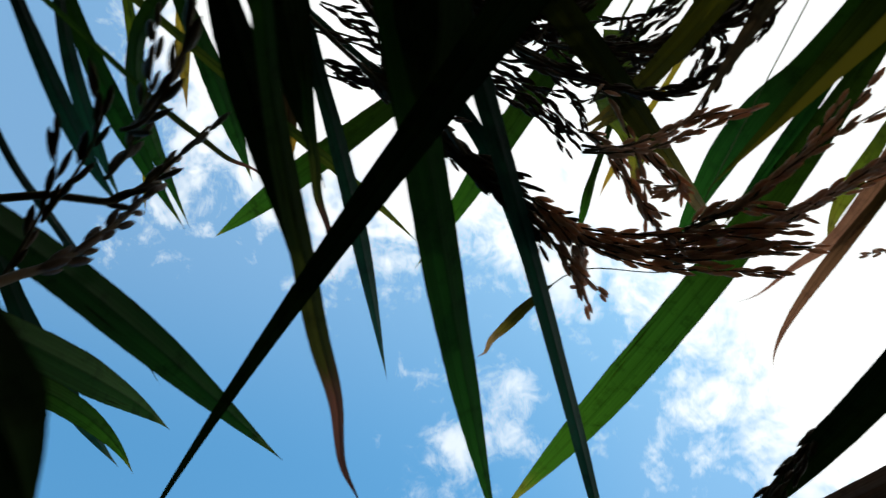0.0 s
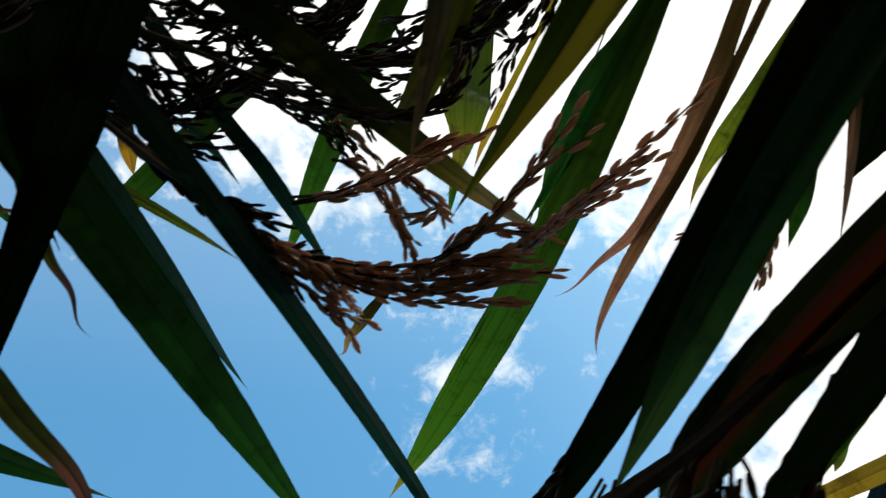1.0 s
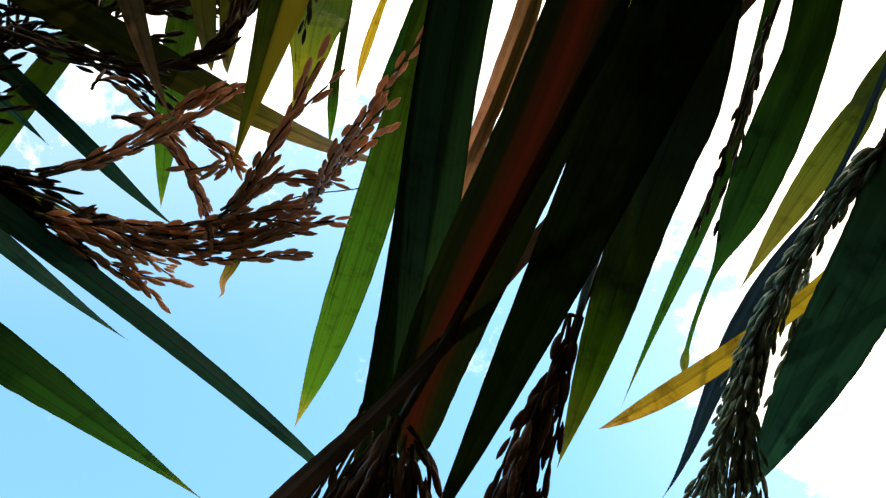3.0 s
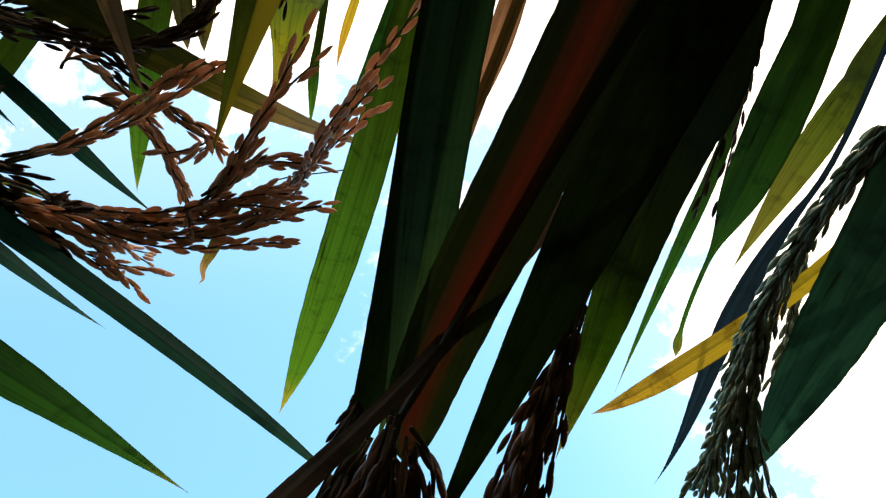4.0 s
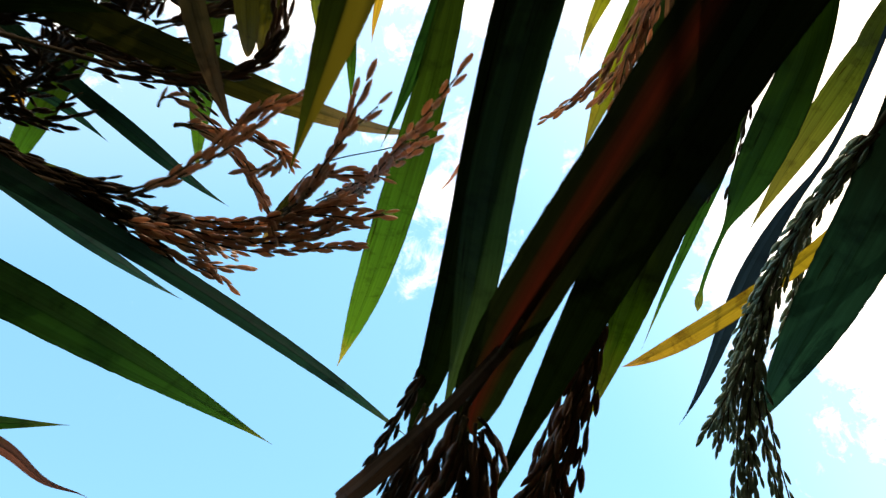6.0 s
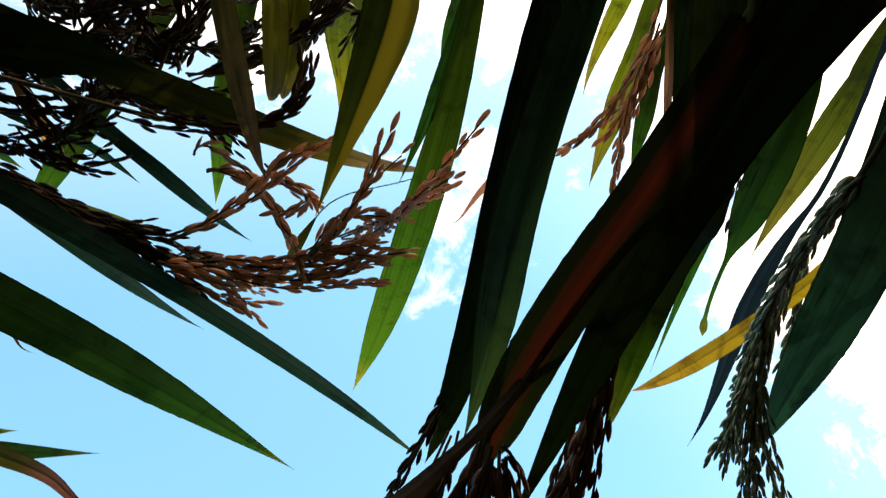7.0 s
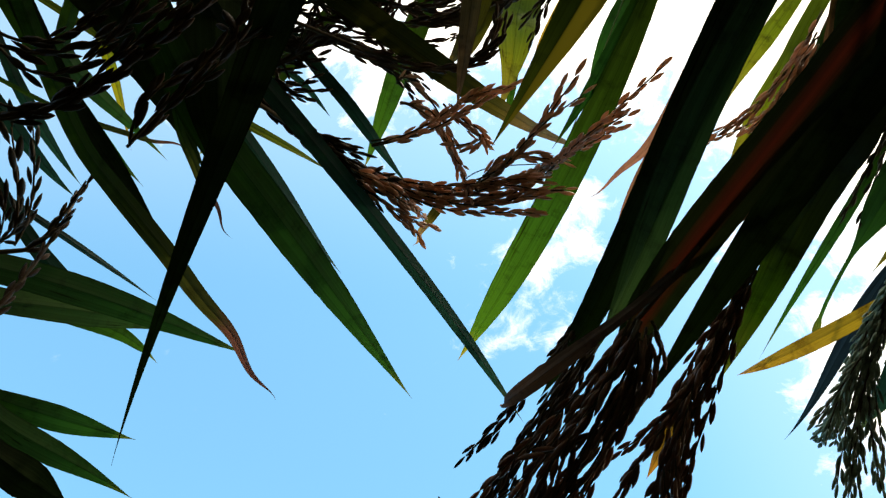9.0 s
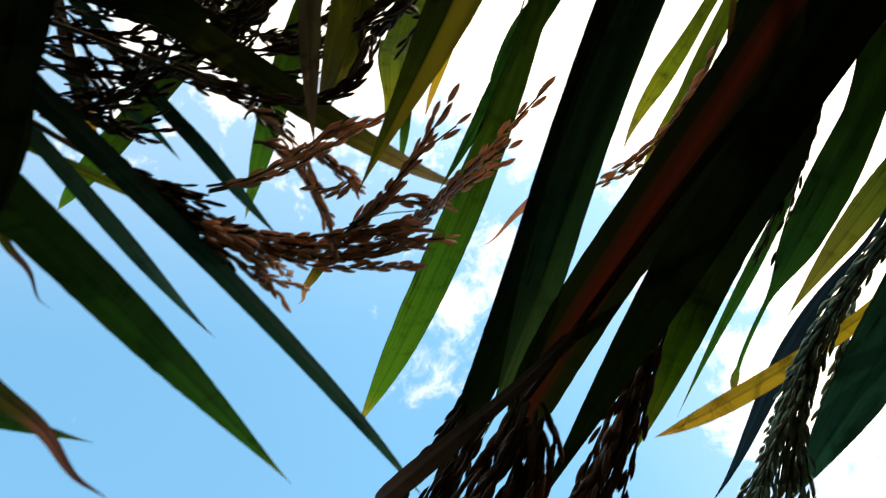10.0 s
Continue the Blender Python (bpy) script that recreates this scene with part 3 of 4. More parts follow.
leaf("b", PALE, 0.0042, (-0.1406, 0.2718, 0.0304), (-0.1248, 0.2835, 0.0227), (-0.1090, 0.2952, 0.0143), (-0.0967, 0.3043, 0.0063), base=0.9, peak=0.2, power=2.0, label='narrow pale green leaf')
ears = panicle("b", RIPE, "ripe brown panicle with drooping grain branches",
               (-0.0700, 0.2273, 0.0083), (-0.0347, 0.2178, -0.0089), (-0.0154, 0.2076, -0.0007), (0.0072, 0.1983, 0.0005), pitch=0.0026, size=0.0056, spread=9, seed=1, jitter=0.0030,
               stalk=((-0.0981, 0.1859, 0.0270), (-0.0880, 0.2010, 0.0190), (-0.0790, 0.2170, 0.0130), (-0.0700, 0.2273, 0.0083)))
branch(ears, (-0.0700, 0.2273, 0.0083), (-0.0347, 0.2178, -0.0089), (-0.0154, 0.2076, -0.0007), (0.0072, 0.1983, 0.0005), 4, first=True)
branch(ears, (-0.0628, 0.2182, 0.0035), (-0.0340, 0.2145, -0.0100), (-0.0167, 0.2069, -0.0028), (0.0001, 0.1979, -0.0019), 3)
branch(ears, (-0.0145, 0.2452, 0.0010), (-0.0006, 0.2161, 0.0049), (0.0050, 0.1861, 0.0093), (0.0284, 0.1566, 0.0329), 0)
branch(ears, (-0.0171, 0.2561, 0.0016), (0.0049, 0.2254, 0.0090), (0.0043, 0.1927, 0.0114), (0.0210, 0.1637, 0.0213), 2)
branch(ears, (-0.0199, 0.1994, 0.0020), (-0.0078, 0.1914, 0.0093), (-0.0062, 0.1823, 0.0133), (0.0074, 0.1762, 0.0329), 2)
branch(ears, (-0.0537, 0.1837, 0.0108), (-0.0293, 0.1973, 0.0181), (-0.0290, 0.2006, 0.0257), (-0.0115, 0.1979, 0.0331), 2)
branch(ears, (-0.0511, 0.2174, 0.0291), (-0.0378, 0.2205, 0.0282), (-0.0316, 0.2260, 0.0108), (-0.0246, 0.2108, 0.0007), 2)
branch(ears, (-0.0501, 0.2035, 0.0332), (-0.0477, 0.2035, 0.0437), (-0.0300, 0.2187, 0.0201), (-0.0289, 0.2183, 0.0070), 0)
branch(ears, (-0.0338, 0.2191, 0.0295), (-0.0263, 0.2195, 0.0215), (-0.0156, 0.2188, 0.0202), (-0.0241, 0.2182, 0.0152), 2)
branch(ears, (-0.0627, 0.2061, -0.0004), (-0.0527, 0.2092, -0.0078), (-0.0445, 0.2157, -0.0127), (-0.0377, 0.2257, -0.0146), 2)
branch(ears, (-0.0644, 0.2033, 0.0044), (-0.0536, 0.2060, -0.0014), (-0.0461, 0.2129, -0.0068), (-0.0424, 0.2346, -0.0102), 2)
branch(ears, (-0.0226, 0.2081, 0.0013), (-0.0088, 0.2067, 0.0075), (-0.0130, 0.2116, 0.0181), (0.0073, 0.2050, 0.0098), 2)
finish(ears)
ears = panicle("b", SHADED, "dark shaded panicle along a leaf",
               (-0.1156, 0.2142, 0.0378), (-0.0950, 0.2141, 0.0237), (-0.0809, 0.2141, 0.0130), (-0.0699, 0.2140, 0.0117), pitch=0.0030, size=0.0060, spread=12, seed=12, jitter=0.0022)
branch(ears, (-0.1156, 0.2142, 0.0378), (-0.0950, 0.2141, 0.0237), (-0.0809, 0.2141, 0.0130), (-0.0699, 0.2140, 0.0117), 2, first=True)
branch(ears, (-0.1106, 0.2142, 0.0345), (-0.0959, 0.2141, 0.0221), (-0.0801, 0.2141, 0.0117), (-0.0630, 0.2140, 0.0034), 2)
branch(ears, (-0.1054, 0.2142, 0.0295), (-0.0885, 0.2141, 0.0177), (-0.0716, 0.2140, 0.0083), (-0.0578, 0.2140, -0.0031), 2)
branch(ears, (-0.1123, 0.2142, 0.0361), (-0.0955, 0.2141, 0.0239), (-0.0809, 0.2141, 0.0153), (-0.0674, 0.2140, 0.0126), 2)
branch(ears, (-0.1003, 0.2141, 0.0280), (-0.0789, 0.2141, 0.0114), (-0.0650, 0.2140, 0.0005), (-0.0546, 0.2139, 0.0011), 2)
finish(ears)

rice_plant("c", (-0.2280, 0.2702, 0.2591), (-0.5970, 0.0995, 0.7960),
           "rice plant with a dry straw-coloured leaf and dark panicle")
leaf("c", TAN, 0.0095, (-0.0686, 0.1960, 0.0591), (-0.0343, 0.2184, 0.0412), (-0.0083, 0.2534, 0.0231), (0.0245, 0.2975, 0.0220), base=0.9, peak=0.2, power=2.0, label='half-dry olive and tan leaf')
leaf("c", GREEN, 0.0123, (-0.0407, 0.2821, 0.1106), (-0.0687, 0.3196, 0.0666), (-0.0861, 0.3650, 0.0316), (-0.1050, 0.4177, 0.0141))
leaf("c", TEAL, 0.0055, (-0.0829, 0.2473, 0.0382), (-0.0713, 0.2492, 0.0265), (-0.0640, 0.2639, 0.0124), (-0.0561, 0.2871, 0.0007), base=1.0, peak=0.3)
leaf("c", TEAL, 0.0030, (-0.1046, 0.2492, 0.0448), (-0.0978, 0.2516, 0.0421), (-0.0925, 0.2546, 0.0352), (-0.0864, 0.2588, 0.0272))
leaf("c", SHADED_SHEATH, 0.0136, (-0.0889, 0.1743, 0.0625), (-0.0806, 0.1745, 0.0644), (-0.0678, 0.1748, 0.0588), (-0.0475, 0.1753, 0.0522))
ears = panicle("c", UMBER, "dark panicle with thin fanned branches",
               (-0.0756, 0.2130, 0.0503), (-0.0378, 0.2126, 0.0360), (-0.0182, 0.2123, 0.0367), (-0.0150, 0.2122, 0.0561), pitch=0.0028, size=0.0060, spread=10, seed=7, jitter=0.0050)
branch(ears, (-0.0756, 0.2130, 0.0503), (-0.0378, 0.2126, 0.0360), (-0.0182, 0.2123, 0.0367), (-0.0150, 0.2122, 0.0561), 2, first=True)
branch(ears, (-0.0555, 0.2261, 0.0588), (-0.0293, 0.2265, 0.0591), (-0.0107, 0.2267, 0.0719), (-0.0001, 0.2267, 0.0964), 3)
branch(ears, (-0.1147, 0.2550, 0.1140), (-0.0927, 0.2537, 0.0815), (-0.0678, 0.2530, 0.0807), (-0.0428, 0.2529, 0.1118), 3)
branch(ears, (-0.1131, 0.2551, 0.1200), (-0.0838, 0.2541, 0.1100), (-0.0595, 0.2534, 0.1090), (-0.0401, 0.2530, 0.1187), 3)
branch(ears, (-0.0392, 0.2529, 0.1176), (-0.0505, 0.2526, 0.0856), (-0.0626, 0.2527, 0.0694), (-0.0784, 0.2532, 0.0707), 3)
branch(ears, (-0.1054, 0.2546, 0.1060), (-0.1040, 0.2545, 0.0999), (-0.1053, 0.2544, 0.0943), (-0.1091, 0.2544, 0.0891), 3)
branch(ears, (-0.0981, 0.2542, 0.0972), (-0.0980, 0.2541, 0.0908), (-0.1009, 0.2541, 0.0860), (-0.1067, 0.2542, 0.0828), 3)
branch(ears, (-0.0845, 0.2537, 0.0917), (-0.0873, 0.2537, 0.0850), (-0.0922, 0.2538, 0.0802), (-0.0991, 0.2539, 0.0773), 3)
branch(ears, (-0.0766, 0.2535, 0.0889), (-0.0793, 0.2534, 0.0829), (-0.0835, 0.2535, 0.0783), (-0.0892, 0.2536, 0.0749), 3)
branch(ears, (-0.1018, 0.2537, 0.0609), (-0.0808, 0.2531, 0.0608), (-0.0632, 0.2524, 0.0536), (-0.0491, 0.2517, 0.0394), 3)
branch(ears, (-0.0621, 0.2527, 0.0722), (-0.0487, 0.2523, 0.0694), (-0.0371, 0.2520, 0.0689), (-0.0276, 0.2517, 0.0717), 3)
branch(ears, (-0.0360, 0.2527, 0.1092), (-0.0188, 0.2520, 0.1023), (-0.0059, 0.2517, 0.1019), (0.0027, 0.2516, 0.1093), 3)
branch(ears, (-0.1069, 0.2399, 0.1189), (-0.0835, 0.2390, 0.1083), (-0.0598, 0.2383, 0.1059), (-0.0358, 0.2377, 0.1117), 3)
branch(ears, (-0.1070, 0.2396, 0.1083), (-0.0923, 0.2390, 0.0907), (-0.0755, 0.2385, 0.0971), (-0.0441, 0.2378, 0.1072), 3)
branch(ears, (-0.1051, 0.2395, 0.1002), (-0.0808, 0.2384, 0.0826), (-0.0530, 0.2377, 0.0838), (-0.0396, 0.2376, 0.1004), 3)
branch(ears, (-0.1074, 0.2395, 0.0950), (-0.1016, 0.2391, 0.0835), (-0.0905, 0.2387, 0.0800), (-0.0741, 0.2383, 0.0839), 3)
branch(ears, (-0.0747, 0.2384, 0.0869), (-0.0698, 0.2381, 0.0805), (-0.0700, 0.2380, 0.0750), (-0.0754, 0.2381, 0.0703), 3)
branch(ears, (-0.0775, 0.2382, 0.0774), (-0.0641, 0.2377, 0.0683), (-0.0533, 0.2375, 0.0737), (-0.0453, 0.2375, 0.0924), 3)
branch(ears, (-0.1048, 0.2399, 0.1206), (-0.0919, 0.2394, 0.1147), (-0.0783, 0.2390, 0.1136), (-0.0640, 0.2386, 0.1170), 3)
branch(ears, (-0.0665, 0.2384, 0.1014), (-0.0572, 0.2380, 0.0945), (-0.0485, 0.2378, 0.0954), (-0.0404, 0.2377, 0.1039), 3)
branch(ears, (-0.0863, 0.2389, 0.0957), (-0.0870, 0.2387, 0.0878), (-0.0853, 0.2385, 0.0806), (-0.0812, 0.2383, 0.0741), 3)
branch(ears, (-0.0601, 0.2380, 0.0892), (-0.0549, 0.2377, 0.0817), (-0.0558, 0.2376, 0.0754), (-0.0630, 0.2377, 0.0704), 3)
branch(ears, (-0.1000, 0.2395, 0.1115), (-0.1015, 0.2394, 0.1030), (-0.0998, 0.2392, 0.0954), (-0.0946, 0.2390, 0.0889), 3)
branch(ears, (-0.1151, 0.2390, 0.0574), (-0.1076, 0.2386, 0.0466), (-0.0984, 0.2382, 0.0434), (-0.0873, 0.2380, 0.0479), 3)
branch(ears, (-0.1168, 0.2389, 0.0499), (-0.1122, 0.2386, 0.0400), (-0.1042, 0.2382, 0.0341), (-0.0927, 0.2379, 0.0321), 3)
branch(ears, (-0.1365, 0.2367, 0.0734), (-0.1190, 0.2373, 0.0675), (-0.0990, 0.2378, 0.0645), (-0.0771, 0.2383, 0.0619), 1)
branch(ears, (-0.1364, 0.2371, 0.0662), (-0.1179, 0.2380, 0.0557), (-0.1000, 0.2384, 0.0547), (-0.0825, 0.2381, 0.0636), 1)
branch(ears, (-0.1380, 0.2376, 0.0573), (-0.1107, 0.2383, 0.0526), (-0.0930, 0.2387, 0.0503), (-0.0842, 0.2385, 0.0564), 1)
branch(ears, (-0.1343, 0.2381, 0.0484), (-0.1195, 0.2387, 0.0436), (-0.1023, 0.2388, 0.0462), (-0.0824, 0.2386, 0.0547), 1)
branch(ears, (-0.1306, 0.2385, 0.0431), (-0.1196, 0.2388, 0.0412), (-0.1085, 0.2390, 0.0411), (-0.0974, 0.2391, 0.0428), 1)
branch(ears, (-0.1186, 0.2370, 0.0737), (-0.1092, 0.2375, 0.0667), (-0.1007, 0.2381, 0.0588), (-0.0931, 0.2387, 0.0500), 1)
branch(ears, (-0.1006, 0.2372, 0.0741), (-0.0745, 0.2384, 0.0609), (-0.0560, 0.2392, 0.0529), (-0.0429, 0.2393, 0.0554), 1)
branch(ears, (-0.1097, 0.2367, 0.0811), (-0.0950, 0.2372, 0.0755), (-0.0800, 0.2378, 0.0710), (-0.0647, 0.2382, 0.0675), 1)
branch(ears, (-0.0861, 0.2383, 0.0600), (-0.0777, 0.2388, 0.0526), (-0.0681, 0.2392, 0.0489), (-0.0572, 0.2394, 0.0489), 1)
branch(ears, (-0.1330, 0.2364, 0.0788), (-0.1096, 0.2373, 0.0705), (-0.0911, 0.2377, 0.0697), (-0.0774, 0.2374, 0.0780), 1)
branch(ears, (-0.1256, 0.2375, 0.0629), (-0.1142, 0.2379, 0.0592), (-0.1068, 0.2384, 0.0522), (-0.1037, 0.2390, 0.0418), 1)
finish(ears)

rice_plant("d", (-0.0936, 0.2361, 0.3373), (-0.2049, 0.1025, 0.9734),
           "rice plant with moss-green leaves and a dark panicle")
leaf("d", MOSS, 0.0072, (-0.0111, 0.1490, 0.0796), (-0.0230, 0.1987, 0.0560), (-0.0336, 0.2462, 0.0487), (-0.0442, 0.2906, 0.0564))
leaf("d", MOSS, 0.0071, (-0.0119, 0.2038, 0.0935), (-0.0211, 0.2293, 0.0625), (-0.0335, 0.2591, 0.0512), (-0.0393, 0.2950, 0.0567))
leaf("d", GREEN, 0.0134, (-0.1194, 0.3543, 0.0864), (-0.1617, 0.3639, 0.0455), (-0.1981, 0.3985, 0.0231), (-0.2302, 0.4549, 0.0195))
leaf("d", OLIVE, 0.0050, (-0.0176, 0.1178, 0.0668), (-0.0215, 0.1420, 0.0454), (-0.0256, 0.1675, 0.0311), (-0.0286, 0.1942, 0.0246), power=1.6, label='dark leaf with a withered brown tip')
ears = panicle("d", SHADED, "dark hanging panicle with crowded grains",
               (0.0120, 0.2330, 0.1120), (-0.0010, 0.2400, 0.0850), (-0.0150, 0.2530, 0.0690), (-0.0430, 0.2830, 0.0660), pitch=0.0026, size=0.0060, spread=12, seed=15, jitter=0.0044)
branch(ears, (0.0120, 0.2330, 0.1120), (-0.0010, 0.2400, 0.0850), (-0.0150, 0.2530, 0.0690), (-0.0430, 0.2830, 0.0660), 2, first=True)
branch(ears, (0.0080, 0.2400, 0.1050), (-0.0040, 0.2440, 0.0900), (-0.0110, 0.2480, 0.0780), (-0.0240, 0.2600, 0.0700), 2)
branch(ears, (0.0040, 0.2450, 0.1080), (-0.0100, 0.2500, 0.0930), (-0.0200, 0.2550, 0.0830), (-0.0350, 0.2650, 0.0760), 2)
branch(ears, (0.0150, 0.2360, 0.1000), (0.0060, 0.2400, 0.0850), (0.0000, 0.2440, 0.0760), (-0.0080, 0.2500, 0.0680), 2)
branch(ears, (-0.0080, 0.2480, 0.1080), (-0.0200, 0.2520, 0.0950), (-0.0300, 0.2560, 0.0850), (-0.0440, 0.2620, 0.0760), 2)
finish(ears)

rice_plant("e", (-0.2386, 0.2200, 0.2619), (-0.5070, 0.0000, 0.8619),
           "dark green rice plant with a rust-red withered leaf tip")
leaf("e", RUST, 0.0034, (-0.1232, 0.1975, 0.0169), (-0.1214, 0.1975, 0.0091), (-0.1163, 0.2058, -0.0042), (-0.1130, 0.2223, -0.0234), wavy=0.0012, label='dark leaf with a withered red-brown tip')
leaf("e", SHADED_SHEATH, 0.0093, (-0.0351, 0.0700, 0.0583), (-0.0675, 0.1245, 0.0257), (-0.1110, 0.1660, -0.0307), (-0.1512, 0.2108, -0.1089), power=1.3, peak=0.25)
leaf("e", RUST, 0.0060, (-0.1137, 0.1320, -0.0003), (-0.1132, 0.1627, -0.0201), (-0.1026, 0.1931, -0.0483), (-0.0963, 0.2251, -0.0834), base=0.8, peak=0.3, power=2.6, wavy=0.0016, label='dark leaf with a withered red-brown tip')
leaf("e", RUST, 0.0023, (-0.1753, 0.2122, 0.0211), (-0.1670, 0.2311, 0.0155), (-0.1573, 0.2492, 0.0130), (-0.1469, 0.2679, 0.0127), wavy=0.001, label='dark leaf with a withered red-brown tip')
leaf("e", SHADED_SHEATH, 0.0089, (-0.1290, 0.1441, 0.0169), (-0.1202, 0.1473, -0.0013), (-0.1130, 0.1585, -0.0161), (-0.1117, 0.1755, -0.0310), peak=0.3)
leaf("e", SHADED_SHEATH, 0.0189, (-0.0978, 0.1640, 0.0527), (-0.0925, 0.1497, 0.0400), (-0.0874, 0.1455, 0.0220), (-0.0879, 0.1478, -0.0028), base=1.0, power=3.0)
leaf("e", SHADED_SHEATH, 0.0190, (-0.1370, 0.1750, 0.0550), (-0.1320, 0.1920, 0.0360), (-0.1270, 0.2050, 0.0200), (-0.1170, 0.2090, -0.0010), base=1.2, peak=0.1, power=1.3)
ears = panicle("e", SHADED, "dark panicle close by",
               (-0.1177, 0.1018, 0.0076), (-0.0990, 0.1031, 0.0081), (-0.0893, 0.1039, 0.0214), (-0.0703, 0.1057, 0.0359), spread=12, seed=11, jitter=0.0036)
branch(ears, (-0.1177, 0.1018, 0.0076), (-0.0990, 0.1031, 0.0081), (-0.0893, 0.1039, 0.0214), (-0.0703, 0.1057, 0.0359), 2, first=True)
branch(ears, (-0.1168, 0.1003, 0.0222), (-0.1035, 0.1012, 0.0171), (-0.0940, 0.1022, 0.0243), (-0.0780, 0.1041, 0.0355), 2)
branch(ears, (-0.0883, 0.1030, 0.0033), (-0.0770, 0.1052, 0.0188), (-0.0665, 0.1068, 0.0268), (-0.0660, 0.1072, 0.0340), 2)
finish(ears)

rice_plant("f", (-0.4479, 0.2240, 0.0371), (-0.9320, 0.0000, 0.3624),
           "green rice plant with low arching leaves")
leaf("f", DEEP, 0.0110, (-0.1709, 0.1554, -0.0291), (-0.1619, 0.2029, -0.0404), (-0.1474, 0.2461, -0.0610), (-0.1309, 0.2923, -0.0817), base=0.75, peak=0.35, power=2.0)
leaf("f", DEEP, 0.0112, (-0.2234, 0.2465, -0.0983), (-0.2041, 0.2481, -0.1042), (-0.1843, 0.2502, -0.1090), (-0.1639, 0.2525, -0.1132))
leaf("f", GREEN, 0.0111, (-0.2632, 0.2994, -0.0646), (-0.2360, 0.3249, -0.0721), (-0.2182, 0.3477, -0.0853), (-0.2117, 0.3664, -0.1074))
leaf("f", TEAL, 0.0110, (-0.2652, 0.3296, -0.0378), (-0.2505, 0.3410, -0.0663), (-0.2384, 0.3617, -0.0888), (-0.2290, 0.3912, -0.1096))
leaf("f", DEEP, 0.0100, (-0.1774, 0.1840, -0.0847), (-0.1780, 0.1970, -0.0968), (-0.1682, 0.2146, -0.1091), (-0.1528, 0.2304, -0.1293))
leaf("f", SHADED_SHEATH, 0.0107, (-0.1428, 0.1374, -0.0795), (-0.1362, 0.1376, -0.0841), (-0.1293, 0.1380, -0.0883), (-0.1223, 0.1387, -0.0921))
leaf("f", TEAL, 0.0031, (-0.2023, 0.2157, -0.0098), (-0.1969, 0.2511, -0.0279), (-0.1941, 0.2887, -0.0460), (-0.1941, 0.3282, -0.0648))
leaf("f", DEEP, 0.0129, (-0.1976, 0.2150, -0.0510), (-0.1950, 0.2590, -0.0602), (-0.1923, 0.3009, -0.0688), (-0.1899, 0.3388, -0.0827))
ears = panicle("f", DULL, "brown upright panicle branches",
               (-0.1440, 0.1470, -0.0251), (-0.1405, 0.1494, -0.0252), (-0.1364, 0.1529, -0.0176), (-0.1312, 0.1575, -0.0048), seed=10, jitter=0.0036)
branch(ears, (-0.1440, 0.1470, -0.0251), (-0.1405, 0.1494, -0.0252), (-0.1364, 0.1529, -0.0176), (-0.1312, 0.1575, -0.0048), first=True)
branch(ears, (-0.1276, 0.1173, -0.0198), (-0.1205, 0.1151, -0.0193), (-0.1177, 0.1101, -0.0103), (-0.1160, 0.1041, 0.0055))
branch(ears, (-0.1389, 0.1379, -0.0229), (-0.1368, 0.1433, -0.0156), (-0.1391, 0.1467, -0.0042), (-0.1426, 0.1498, 0.0101))
finish(ears)

rice_plant("g", (-0.3799, 0.3057, 0.2706), (-0.5970, 0.0995, 0.7960),
           "dense green rice plant with many narrow leaves")
leaf("g", DEEP, 0.0086, (-0.1959, 0.2455, 0.0504), (-0.2172, 0.2856, 0.0438), (-0.2220, 0.3353, 0.0353), (-0.2204, 0.3892, 0.0119))
leaf("g", DEEP, 0.0090, (-0.2344, 0.2759, 0.0616), (-0.2197, 0.2804, 0.0381), (-0.2027, 0.2854, 0.0160), (-0.1838, 0.2907, -0.0049))
leaf("g", DEEP, 0.0111, (-0.2065, 0.2995, 0.0861), (-0.1989, 0.3289, 0.0689), (-0.1955, 0.3593, 0.0538), (-0.1946, 0.3911, 0.0421))
leaf("g", GOLD, 0.0083, (-0.2596, 0.4010, 0.1456), (-0.2561, 0.4053, 0.1244), (-0.2519, 0.4097, 0.1033), (-0.2470, 0.4142, 0.0824), label='yellow leaf')
leaf("g", LIME, 0.0076, (-0.2784, 0.3834, 0.1257), (-0.2665, 0.3916, 0.0912), (-0.2580, 0.3990, 0.0551), (-0.2524, 0.4057, 0.0178))
leaf("g", TEAL, 0.0056, (-0.2184, 0.2379, 0.0498), (-0.2113, 0.2414, 0.0294), (-0.2016, 0.2455, 0.0105), (-0.1893, 0.2503, -0.0066))
leaf("g", TEAL, 0.0060, (-0.2177, 0.2180, 0.0406), (-0.2038, 0.2249, 0.0173), (-0.1926, 0.2292, -0.0010), (-0.1804, 0.2321, -0.0111))
leaf("g", AMBER, 0.0085, (-0.1777, 0.3624, 0.0858), (-0.1768, 0.3681, 0.0760), (-0.1756, 0.3764, 0.0618), (-0.1747, 0.3828, 0.0509), peak=0.6, power=2.0, label='leaf with an amber end')
leaf("g", SHADED_SHEATH, 0.0090, (-0.1126, 0.0714, -0.0490), (-0.1092, 0.0725, -0.0542), (-0.1069, 0.0733, -0.0580), (-0.1044, 0.0744, -0.0630))
ears = panicle("g", SHADED, "dark panicle close by",
               (-0.1351, 0.1150, -0.0425), (-0.1325, 0.1273, -0.0381), (-0.1349, 0.1494, -0.0211), (-0.1460, 0.1799, -0.0068), seed=9, jitter=0.0036)
branch(ears, (-0.1351, 0.1150, -0.0425), (-0.1325, 0.1273, -0.0381), (-0.1349, 0.1494, -0.0211), (-0.1460, 0.1799, -0.0068), first=True)
